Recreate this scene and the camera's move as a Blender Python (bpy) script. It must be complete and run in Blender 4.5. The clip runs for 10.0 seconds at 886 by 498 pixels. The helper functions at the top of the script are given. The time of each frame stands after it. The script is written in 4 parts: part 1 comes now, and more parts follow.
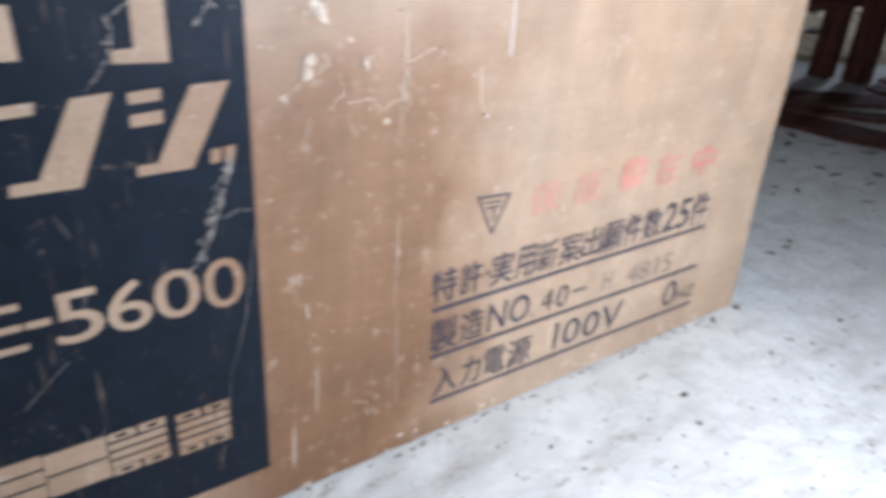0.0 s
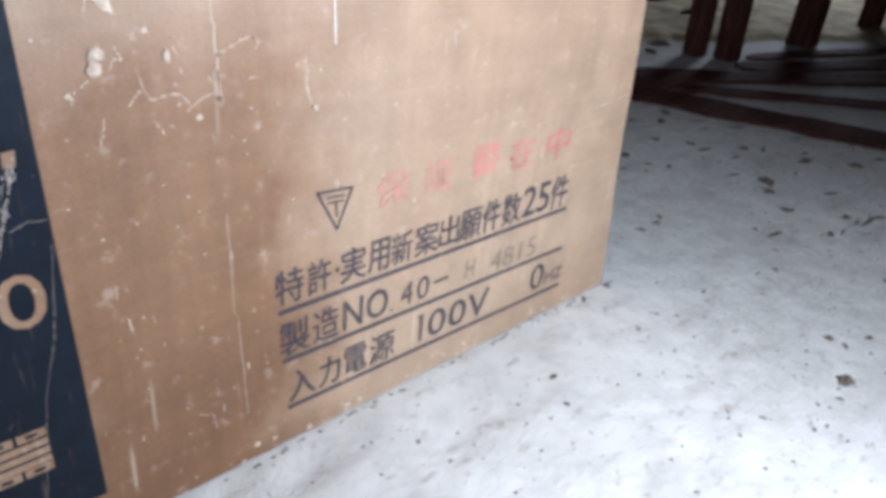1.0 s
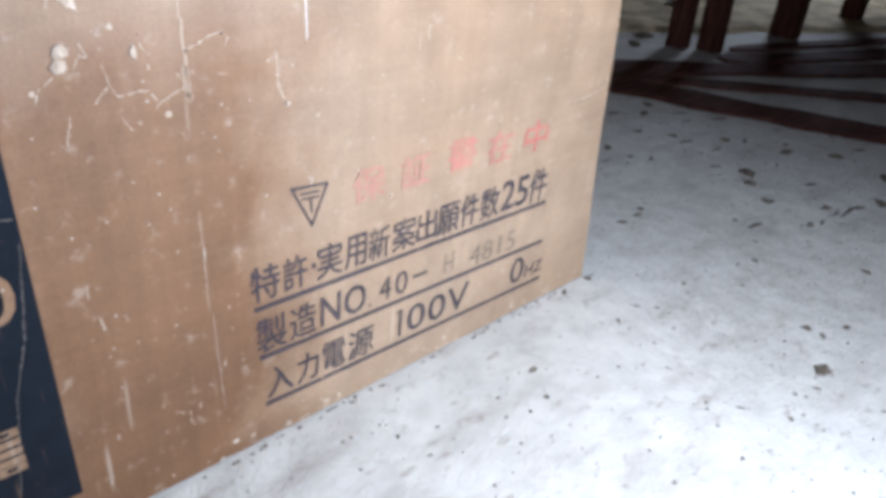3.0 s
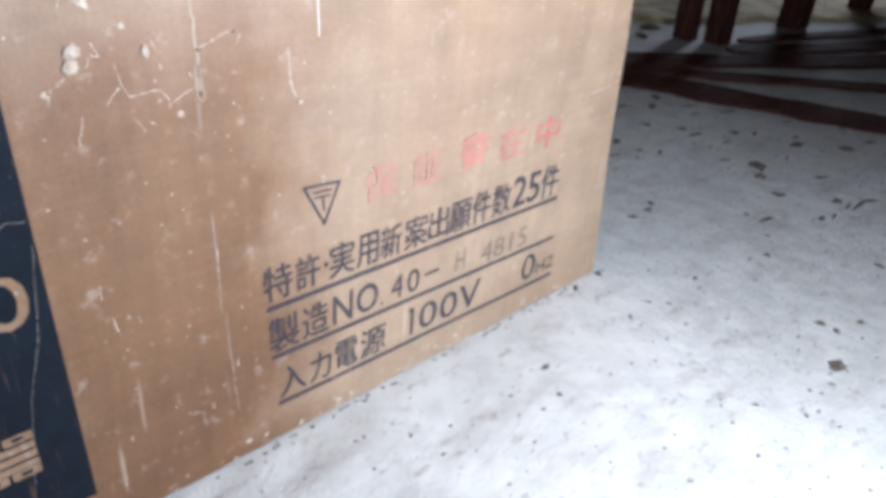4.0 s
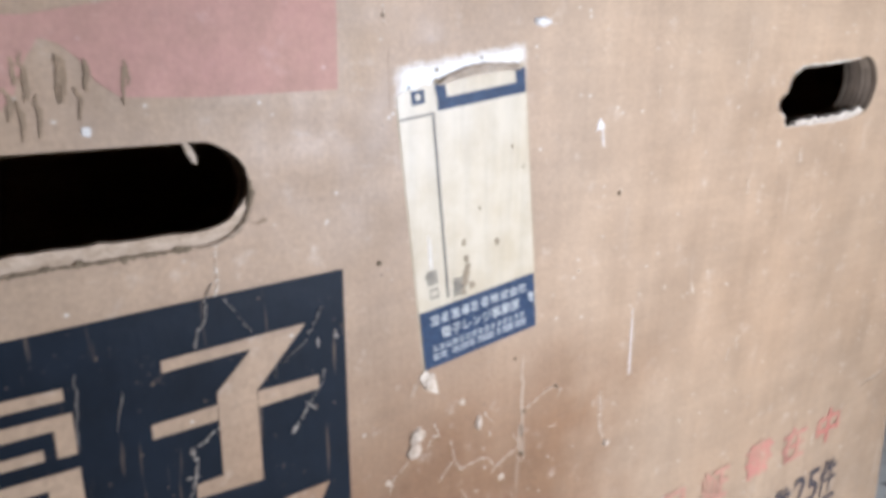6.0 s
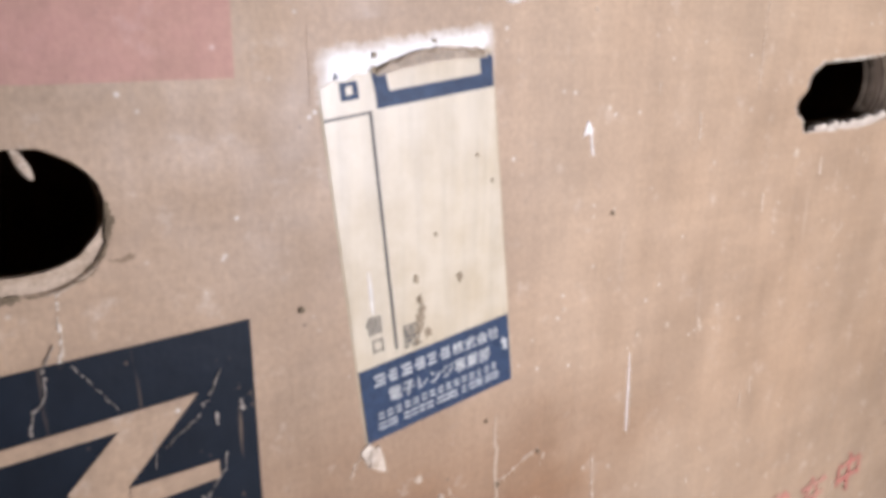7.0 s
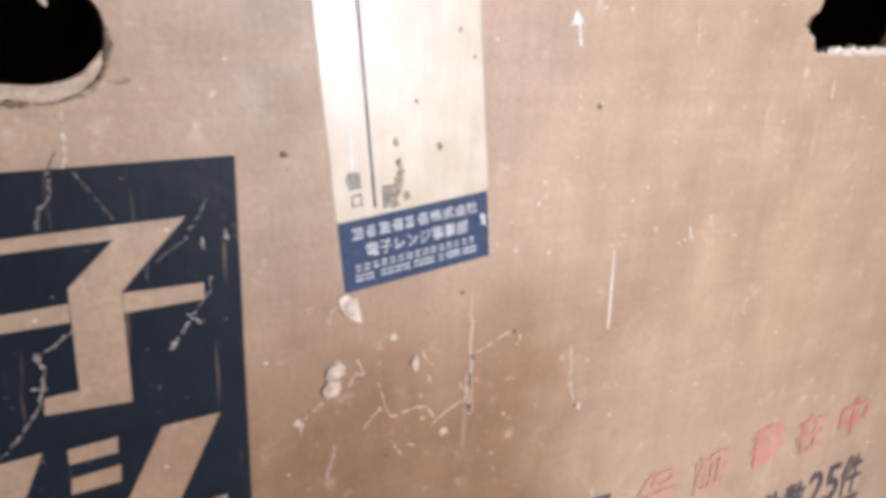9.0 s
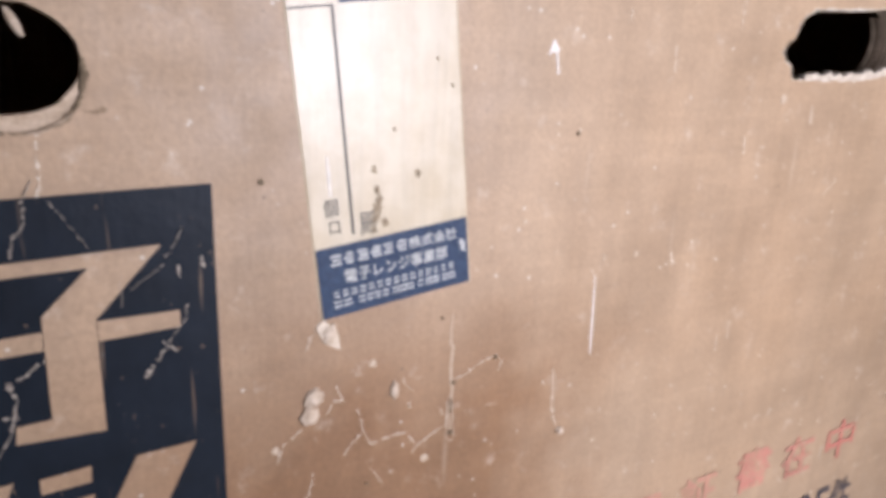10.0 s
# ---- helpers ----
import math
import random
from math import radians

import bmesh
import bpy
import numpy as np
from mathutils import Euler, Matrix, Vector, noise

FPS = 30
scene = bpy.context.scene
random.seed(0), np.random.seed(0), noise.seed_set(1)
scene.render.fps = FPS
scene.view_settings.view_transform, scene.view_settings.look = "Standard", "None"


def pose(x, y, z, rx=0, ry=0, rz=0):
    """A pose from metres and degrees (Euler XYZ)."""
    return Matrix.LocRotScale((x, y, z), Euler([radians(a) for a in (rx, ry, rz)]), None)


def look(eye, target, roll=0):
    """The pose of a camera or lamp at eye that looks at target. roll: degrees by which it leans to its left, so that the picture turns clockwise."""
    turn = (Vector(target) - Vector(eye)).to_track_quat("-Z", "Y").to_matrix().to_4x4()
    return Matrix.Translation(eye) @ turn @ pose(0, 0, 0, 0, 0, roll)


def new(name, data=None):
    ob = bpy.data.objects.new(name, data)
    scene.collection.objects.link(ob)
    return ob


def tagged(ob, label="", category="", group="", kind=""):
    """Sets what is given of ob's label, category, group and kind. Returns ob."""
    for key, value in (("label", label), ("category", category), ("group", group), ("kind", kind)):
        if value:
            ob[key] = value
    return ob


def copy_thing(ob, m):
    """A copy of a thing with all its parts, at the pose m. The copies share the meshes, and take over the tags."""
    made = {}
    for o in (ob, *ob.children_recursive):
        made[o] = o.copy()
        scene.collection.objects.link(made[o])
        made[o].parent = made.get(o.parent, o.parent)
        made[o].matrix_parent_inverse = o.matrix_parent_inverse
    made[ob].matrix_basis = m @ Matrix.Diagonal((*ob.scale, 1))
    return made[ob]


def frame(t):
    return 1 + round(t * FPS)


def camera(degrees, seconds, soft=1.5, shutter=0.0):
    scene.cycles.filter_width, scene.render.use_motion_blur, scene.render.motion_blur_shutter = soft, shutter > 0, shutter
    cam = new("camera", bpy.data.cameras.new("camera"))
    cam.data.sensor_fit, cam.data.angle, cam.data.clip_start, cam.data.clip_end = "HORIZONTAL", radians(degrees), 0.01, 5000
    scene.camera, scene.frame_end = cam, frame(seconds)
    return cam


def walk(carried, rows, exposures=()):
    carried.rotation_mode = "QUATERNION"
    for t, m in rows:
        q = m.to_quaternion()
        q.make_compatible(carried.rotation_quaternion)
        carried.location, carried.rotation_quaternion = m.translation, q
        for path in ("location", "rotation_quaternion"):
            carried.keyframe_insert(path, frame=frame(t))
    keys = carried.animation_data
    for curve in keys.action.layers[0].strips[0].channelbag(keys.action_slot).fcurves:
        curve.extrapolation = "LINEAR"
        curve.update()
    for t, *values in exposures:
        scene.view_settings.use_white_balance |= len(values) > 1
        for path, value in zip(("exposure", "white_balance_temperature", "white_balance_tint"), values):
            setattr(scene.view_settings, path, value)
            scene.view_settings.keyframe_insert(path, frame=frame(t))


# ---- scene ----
cam = camera(64.5, 10.0, soft=4.5, shutter=0.6)
PATH = [
    (0, (-0.1161, -0.3195, 0.3842), (0.4098, 0.3809, -0.0984), 5.01),
    (0.5, (-0.0827, -0.3318, 0.3868), (0.5108, 0.3124, -0.0956), 5.00),
    (1, (-0.0707, -0.3344, 0.3854), (0.5450, 0.2828, -0.1045), 5.71),
    (1.5, (-0.0676, -0.3391, 0.3889), (0.5524, 0.2704, -0.1052), 5.77),
    (2, (-0.0641, -0.3369, 0.3895), (0.5653, 0.2597, -0.1085), 5.99),
    (2.5, (-0.0646, -0.3371, 0.3884), (0.5622, 0.2595, -0.1127), 6.25),
    (2.7, (-0.0640, -0.3400, 0.3870), (1.1880, 0.8620, -0.6070), 5.90),
    (3.8, (-0.0640, -0.3350, 0.3870), (1.1760, 0.8770, -0.6090), 5.30),
    (4, (-0.0648, -0.3319, 0.3871), (0.5522, 0.2713, -0.1183), 5.20),
    (4.5, (-0.0690, -0.3204, 0.4050), (0.5730, 0.3335, 0.0047), 1.77),
    (5, (-0.0910, -0.2971, 0.4288), (0.5225, 0.4259, 0.1111), -0.72),
    (5.5, (-0.1070, -0.2590, 0.4518), (0.4510, 0.5257, 0.1815), 0.40),
    (5.7, (-0.1090, -0.2450, 0.4552), (0.4199, 0.5546, 0.1707), 0.40),
    (6.8, (-0.0702, -0.1752, 0.4350), (0.5076, 0.5941, 0.1621), 0.25),
    (7, (-0.0603, -0.1765, 0.4410), (0.4962, 0.6118, 0.1785), 0.24),
    (7.5, (-0.0567, -0.1971, 0.4404), (0.4822, 0.6128, 0.2088), 1.82),
    (8, (-0.0640, -0.2118, 0.4374), (0.4404, 0.6200, 0.2058), 1.95),
    (8.5, (-0.0628, -0.2152, 0.4321), (0.4160, 0.6229, 0.1705), 3.01),
    (9, (-0.0506, -0.2134, 0.4107), (0.4310, 0.6112, 0.1139), 2.29),
    (9.5, (-0.0421, -0.2159, 0.4087), (0.4619, 0.5991, 0.1227), 2.24),
    (10, (-0.0460, -0.2162, 0.4132), (0.4461, 0.6117, 0.1443), 2.32),
]
walk(cam, [(t, look(eye, target, roll)) for t, eye, target, roll in PATH],
     [(0, -0.05, 5650, 9), (1, -0.2, 5650, 9), (4.5, -0.1, 5650, 9), (5.5, -0.24, 5680, 8), (7, -0.54, 6380, 17), (8.5, -0.45, 6400, 17), (9.2, -0.48, 6420, 18), (10, -0.54, 6420, 18)])

# ---- world and lights ----
world = bpy.data.worlds.new("world")
scene.world = world
world.use_nodes = True
sky = world.node_tree.nodes.new("ShaderNodeTexSky")
sky.sky_type, sky.sun_disc = "NISHITA", False
sky.sun_elevation, sky.sun_rotation = radians(40), radians(70)
world.node_tree.nodes["Background"].inputs[1].default_value = 0.1
world.node_tree.links.new(sky.outputs[0], world.node_tree.nodes["Background"].inputs[0])

torch = bpy.data.lights.new("torch", "SPOT")
torch.energy, torch.color = 31.0, (0.9, 0.935, 1.05)
torch.spot_size, torch.spot_blend, torch.shadow_soft_size = radians(174), 1.0, 0.012
new("torch", torch).matrix_world = look((0.235, -0.55, 0.41), (0.34, 0.0, 0.22))

day = bpy.data.lights.new("doorway_daylight", "AREA")
day.shape, day.size, day.size_y = "RECTANGLE", 0.46, 1.6
day.energy, day.color = 36.0, (0.9, 0.93, 1.0)
new("doorway_daylight", day).matrix_world = look((4.24, 1.30, 0.95), (0.0, 0.9, 0.3))


# ---- materials ----
class Mat:
    """A small node graph builder."""

    def __init__(self, name, rough=0.7, spec=0.3):
        self.m = bpy.data.materials.new(name)
        self.m.use_nodes = True
        self.t = self.m.node_tree
        self.b = self.t.nodes["Principled BSDF"]
        self.b.inputs["Roughness"].default_value = rough
        self.b.inputs["Specular IOR Level"].default_value = spec
        self.co = self.t.nodes.new("ShaderNodeTexCoord").outputs["Object"]

    def node(self, kind, **sockets):
        n = self.t.nodes.new(kind)
        for k, v in sockets.items():
            s = n.inputs[k.replace("_", " ")]
            if hasattr(v, "is_output"):
                self.t.links.new(v, s)
            else:
                s.default_value = v
        return n

    def scaled(self, sx, sy, sz, rot=(0, 0, 0)):
        return self.node("ShaderNodeMapping", Vector=self.co, Scale=(sx, sy, sz), Rotation=rot).outputs[0]

    def noise(self, vec, scale, detail=4.0, rough=0.55):
        return self.node("ShaderNodeTexNoise", Vector=vec, Scale=scale, Detail=detail, Roughness=rough).outputs["Fac"]

    def ramp(self, fac, *stops):
        n = self.node("ShaderNodeValToRGB", Fac=fac)
        e = n.color_ramp.elements
        while len(e) < len(stops):
            e.new(0.5)
        for el, (p, c) in zip(e, stops):
            el.position = p
            el.color = (c, c, c, 1) if isinstance(c, (int, float)) else (*c, 1)
        return n.outputs["Color"]

    def mix(self, fac, a, b, how="MIX"):
        n = self.t.nodes.new("ShaderNodeMix")
        n.data_type, n.blend_type = "RGBA", how
        for v, s in ((fac, n.inputs[0]), (a, n.inputs[6]), (b, n.inputs[7])):
            if hasattr(v, "is_output"):
                self.t.links.new(v, s)
            elif isinstance(v, (int, float)):
                s.default_value = v
            else:
                s.default_value = (*v, 1)
        return n.outputs[2]

    def math(self, op, a, b=0.0):
        n = self.t.nodes.new("ShaderNodeMath")
        n.operation = op
        for v, s in ((a, n.inputs[0]), (b, n.inputs[1])):
            if hasattr(v, "is_output"):
                self.t.links.new(v, s)
            else:
                s.default_value = v
        return n.outputs[0]

    def bump(self, height, dist, strength=1.0):
        n = self.node("ShaderNodeBump", Height=height, Strength=strength, Distance=dist)
        self.t.links.new(n.outputs[0], self.b.inputs["Normal"])

    def done(self, color, rough=None):
        if hasattr(color, "is_output"):
            self.t.links.new(color, self.b.inputs["Base Color"])
        else:
            self.b.inputs["Base Color"].default_value = (*color, 1)
        if rough is not None:
            self.t.links.new(rough, self.b.inputs["Roughness"])
        return self.m


def card_colour(g):
    """Old kraft board: blotches, vertical fibre streaks, pale scuffs and small specks."""
    blot = g.ramp(g.noise(g.co, 5.5, 5, 0.6), (0.34, (0.362, 0.24, 0.144)), (0.66, (0.418, 0.293, 0.186)))
    mid = g.ramp(g.noise(g.co, 19, 5, 0.6), (0.35, 0.88), (0.66, 1.1))
    col = g.mix(1.0, blot, mid, "MULTIPLY")
    # darker reddish-brown area between the navy panel and the printed lines
    pos = g.node("ShaderNodeSeparateXYZ", Vector=g.co).outputs
    wob = g.math("MULTIPLY", g.math("SUBTRACT", g.noise(g.co, 16, 4, 0.6), 0.5), 0.13)
    across = g.math("ABSOLUTE", g.math("SUBTRACT", g.math("ADD", pos[0], wob), 0.055))
    up = g.math("ADD", pos[2], wob)
    brown_area = g.math("MULTIPLY", g.ramp(across, (0.05, 1.0), (0.13, 0.0)), g.ramp(up, (0.26, 1.0), (0.345, 0.0)))
    col = g.mix(brown_area, col, g.mix(1.0, col, (0.6, 0.475, 0.375), "MULTIPLY"))
    # darker again towards the foot of the board
    low = g.math("MULTIPLY", g.ramp(across, (0.06, 1.0), (0.12, 0.0)), g.ramp(up, (0.1, 1.0), (0.25, 0.0)))
    col = g.mix(low, col, g.mix(1.0, col, (0.82, 0.77, 0.73), "MULTIPLY"))
    streak = g.ramp(g.noise(g.scaled(150, 150, 5), 1.0, 3, 0.6), (0.3, 0.93), (0.7, 1.08))
    col = g.mix(0.7, col, streak, "MULTIPLY")
    fibre = g.ramp(g.noise(g.scaled(900, 900, 260), 1.0, 2, 0.6), (0.3, 0.92), (0.7, 1.08))
    col = g.mix(0.5, col, fibre, "MULTIPLY")
    band = g.ramp(g.noise(g.scaled(14, 14, 190), 1.0, 4, 0.65), (0.3, 0.93), (0.7, 1.06))
    col = g.mix(0.8, col, band, "MULTIPLY")
    grain = g.ramp(g.noise(g.co, 520, 4, 0.8), (0.28, 0.8), (0.72, 1.2))
    col = g.mix(0.85, col, grain, "MULTIPLY")
    run = g.ramp(g.noise(g.scaled(95, 95, 6.5), 1.0, 2, 0.5), (0.69, 0.0), (0.76, 1.0))
    col = g.mix(g.math("MULTIPLY", run, 0.35), col, (0.66, 0.55, 0.42))
    scuff = g.ramp(g.noise(g.co, 75, 6, 0.7), (0.58, 0.0), (0.7, 1.0))
    col = g.mix(g.math("MULTIPLY", scuff, 0.42), col, (0.6, 0.49, 0.38))
    vor = g.node("ShaderNodeTexVoronoi", Vector=g.co, Scale=130.0, Randomness=1.0)
    speck = g.ramp(vor.outputs["Distance"], (0.07, 1.0), (0.12, 0.0))
    keep = g.ramp(g.noise(g.co, 41, 1, 0.5), (0.47, 0.0), (0.54, 1.0))
    col = g.mix(g.math("MULTIPLY", g.math("MULTIPLY", speck, keep), 0.55), col, (0.72, 0.66, 0.56))
    vor2 = g.node("ShaderNodeTexVoronoi", Vector=g.scaled(1.0, 1.0, 1.0, (0.3, 0.8, 0.2)), Scale=70.0, Randomness=1.0)
    dark = g.ramp(vor2.outputs["Distance"], (0.03, 1.0), (0.055, 0.0))
    keep2 = g.ramp(g.noise(g.co, 29, 1, 0.5), (0.54, 0.0), (0.58, 1.0))
    return g.mix(g.math("MULTIPLY", g.math("MULTIPLY", dark, keep2), 0.7), col, (0.12, 0.085, 0.06))


def card_bump(g):
    rib = g.noise(g.scaled(260, 260, 3), 1.0, 2, 0.5)
    lump = g.noise(g.co, 22, 5, 0.6)
    g.bump(g.math("ADD", g.math("MULTIPLY", rib, 0.07), lump), 0.0022, 0.5)


def make_card():
    g = Mat("kraft_cardboard", 0.55, 0.42)
    card_bump(g)
    return g.done(card_colour(g), g.ramp(g.noise(g.co, 45, 4), (0.3, 0.44), (0.7, 0.66)))


def make_ink(name, colour, wear_lo, wear_hi, cover=1.0, rough=0.5):
    """Printing ink on the board, rubbed through to the board in places."""
    g = Mat(name, rough, 0.18)
    card_bump(g)
    body = g.mix(1.0, colour, g.ramp(g.noise(g.co, 48, 5, 0.65), (0.3, 0.75), (0.7, 1.3)), "MULTIPLY")
    fine = g.noise(g.co, 420, 4, 0.7)
    worn = g.ramp(g.math("ADD", g.math("MULTIPLY", fine, 0.5), g.math("MULTIPLY", g.noise(g.co, 38, 5, 0.7), 0.5)), (wear_lo, 0.0), (wear_hi, 1.0))
    scr = g.ramp(g.noise(g.scaled(420, 420, 26, (0, 0.5, 0)), 1.0, 2, 0.5), (0.66, 0.0), (0.76, 0.5))
    amount = g.math("MAXIMUM", worn, g.math("MULTIPLY", scr, 0.6))
    vor = g.node("ShaderNodeTexVoronoi", Vector=g.co, Scale=210.0, Randomness=1.0)
    fleck = g.math("MULTIPLY", g.ramp(vor.outputs["Distance"], (0.05, 1.0), (0.11, 0.0)), g.ramp(g.noise(g.co, 34, 3, 0.6), (0.48, 0.0), (0.6, 0.6)))
    amount = g.math("MAXIMUM", amount, fleck)
    amount = g.math("MAXIMUM", amount, 1.0 - cover)
    return g.done(g.mix(amount, body, card_colour(g)))


def make_paper(name, colour, rough):
    g = Mat(name, rough, 0.5)
    g.b.inputs["Coat Weight"].default_value, g.b.inputs["Coat Roughness"].default_value = 0.5, 0.37
    tone = g.ramp(g.noise(g.co, 60, 5, 0.6), (0.35, (colour[0] * 0.86, colour[1] * 0.82, colour[2] * 0.74)), (0.62, colour))
    vert = g.ramp(g.noise(g.scaled(160, 160, 14), 1.0, 3, 0.6), (0.35, 0.9), (0.6, 1.03))
    mould = g.ramp(g.noise(g.co, 210, 3, 0.6), (0.72, 0.0), (0.8, 0.6))
    g.bump(g.noise(g.scaled(120, 120, 40), 1.0, 3, 0.5), 0.0012, 0.5)
    return g.done(g.mix(mould, g.mix(1.0, tone, vert, "MULTIPLY"), (0.33, 0.27, 0.19)))


def make_rim():
    g = Mat("cut_board_edge", 0.85, 0.15)
    ply = g.ramp(g.noise(g.scaled(12, 520, 12), 1.0, 2, 0.5), (0.42, (0.11, 0.073, 0.048)), (0.6, (0.46, 0.35, 0.25)))
    g.bump(g.noise(g.co, 320, 4, 0.7), 0.0008, 0.8)
    return g.done(g.mix(0.7, ply, g.ramp(g.noise(g.co, 140, 4), (0.3, 0.6), (0.7, 1.2)), "MULTIPLY"))


def make_floor():
    g = Mat("dusty_concrete", 0.8, 0.25)
    base = g.ramp(g.noise(g.co, 3.2, 6, 0.6), (0.34, (0.585, 0.56, 0.485)), (0.62, (0.71, 0.685, 0.605)))
    mott = g.ramp(g.noise(g.co, 26, 6, 0.68), (0.34, 0.9), (0.6, 1.04))
    col = g.mix(1.0, base, mott, "MULTIPLY")
    smear = g.ramp(g.noise(g.scaled(9, 24, 1, (0, 0, 0.55)), 1.0, 5, 0.65), (0.5, 0.0), (0.74, 0.6))
    col = g.mix(smear, col, (0.37, 0.325, 0.275))
    stain = g.ramp(g.noise(g.scaled(38, 70, 1, (0, 0, 0.3)), 1.0, 4, 0.7), (0.58, 0.0), (0.72, 0.75))
    col = g.mix(stain, col, (0.3, 0.24, 0.18))
    # browner and darker towards +x, with an uneven edge
    pos = g.node("ShaderNodeSeparateXYZ", Vector=g.co).outputs
    far = g.math("ADD", g.math("MULTIPLY", pos[0], 0.5), g.math("MULTIPLY", g.math("SUBTRACT", g.noise(g.co, 5, 5, 0.65), 0.5), 0.5))
    col = g.mix(g.ramp(far, (0.5, 0.0), (0.78, 0.6)), col, (0.27, 0.235, 0.2))
    pit = g.node("ShaderNodeTexVoronoi", Vector=g.co, Scale=62.0)
    pits = g.ramp(pit.outputs["Distance"], (0.05, 1.0), (0.11, 0.0))
    some = g.ramp(g.noise(g.co, 31, 2, 0.5), (0.5, 0.0), (0.56, 1.0))
    col = g.mix(g.math("MULTIPLY", g.math("MULTIPLY", pits, some), 0.65), col, (0.17, 0.14, 0.11))
    grit = g.ramp(g.noise(g.co, 380, 3, 0.7), (0.66, 0.0), (0.74, 0.5))
    col = g.mix(grit, col, (0.3, 0.27, 0.23))
    g.bump(g.math("ADD", g.noise(g.co, 30, 6, 0.65), g.math("MULTIPLY", g.noise(g.co, 260, 3, 0.6), 0.3)), 0.006, 0.6)
    return g.done(col)


def make_noisy(name, dark, light, scale, rough=0.85, stretch=(1, 1, 1), bump=0.004, spec=0.2):
    g = Mat(name, rough, spec)
    vec = g.scaled(*stretch)
    col = g.ramp(g.noise(vec, scale, 6, 0.62), (0.32, dark), (0.68, light))
    col = g.mix(0.8, col, g.ramp(g.noise(vec, scale * 6, 4, 0.65), (0.3, 0.7), (0.7, 1.25)), "MULTIPLY")
    g.bump(g.noise(vec, scale * 3, 5, 0.6), min(bump, 0.25 / (scale * 3 * max(stretch))), 0.7)
    return g.done(col)


CARD = make_card()
LINER = make_noisy("inner_liner", (0.4, 0.29, 0.19), (0.6, 0.46, 0.33), 170, 0.7, (1, 1, 2), 0.0003)
RIM = make_rim()
NAVY = make_ink("navy_ink", (0.0068, 0.0105, 0.0165), 0.605, 0.69)
BLACK = make_ink("black_ink", (0.035, 0.036, 0.05), 0.56, 0.66, 0.88)
GREY = make_ink("grey_stamp_ink", (0.12, 0.11, 0.09), 0.48, 0.62, 0.62)
GRIME_AND_SHADE = make_ink("grime", (0.15, 0.115, 0.075), 0.42, 0.58, 0.45, 0.7)
PINK = make_ink("faded_red_ink", (0.55, 0.25, 0.24), 0.52, 0.66, 0.42, 0.65)
RED = make_ink("red_stamp_ink", (0.56, 0.12, 0.11), 0.45, 0.6, 0.62)
RED_PALE = make_ink("pale_red_stamp_ink", (0.58, 0.19, 0.17), 0.44, 0.58, 0.36)
RED_FADED = make_ink("worn_red_stamp_ink", (0.57, 0.15, 0.14), 0.44, 0.58, 0.5)
PAPER = make_paper("label_paper", (0.57, 0.475, 0.33), 0.55)
LABEL_BLUE = make_noisy("label_blue_print", (0.019, 0.035, 0.07), (0.034, 0.058, 0.105), 130, 0.5, bump=0.0006, spec=0.25)
LABEL_WHITE = make_noisy("label_white_print", (0.4, 0.4, 0.38), (0.64, 0.62, 0.57), 260, 0.4, bump=0.0004)
LABEL_BLACK = make_noisy("label_black_print", (0.03, 0.03, 0.035), (0.08, 0.075, 0.07), 300, 0.5, bump=0.0004)
MOULD = make_noisy("mould_spot", (0.1, 0.072, 0.045), (0.27, 0.2, 0.125), 500, 0.9, bump=0.001)
MILDEW = make_noisy("mildew_on_paper", (0.17, 0.125, 0.08), (0.46, 0.36, 0.24), 700, 0.9, bump=0.001)
TORN_EDGE = make_noisy("fresh_torn_board", (0.46, 0.37, 0.27), (0.76, 0.67, 0.55), 420, 0.85, bump=0.001)
SCUFF = make_noisy("rubbed_board", (0.4, 0.29, 0.19), (0.6, 0.49, 0.37), 520, 0.85, bump=0.001)
PALE = make_noisy("pale_scuff", (0.44, 0.33, 0.23), (0.74, 0.65, 0.52), 420, 0.8, bump=0.001)
def make_halo():
    """Paper fibre left above the label, its overexposed glow painted as a fade to bare board."""
    g = Mat("residue_with_glow", 0.55, 0.42)
    card_bump(g)
    pos = g.node("ShaderNodeSeparateXYZ", Vector=g.co).outputs
    above = g.math("SUBTRACT", g.math("SUBTRACT", pos[2], 0.4367), g.math("MULTIPLY", pos[0], 0.1363))
    fray = g.math("MULTIPLY", g.math("SUBTRACT", g.noise(g.co, 170, 5, 0.7), 0.5), 0.007)
    top = g.ramp(g.math("ADD", g.math("MULTIPLY", g.math("ADD", above, fray), 100.0), 0.5), (0.5, 1.0), (0.92, 0.0))
    mid = g.math("ABSOLUTE", g.math("SUBTRACT", g.math("ADD", pos[0], fray), 0.0530))
    ends = g.ramp(g.math("MULTIPLY", mid, 20.0), (0.52, 1.0), (0.62, 0.0))
    paper = g.ramp(g.noise(g.co, 260, 4, 0.6), (0.3, (0.74, 0.68, 0.58)), (0.65, (0.9, 0.87, 0.8)))
    return g.done(g.mix(g.math("MULTIPLY", top, ends), card_colour(g), paper))


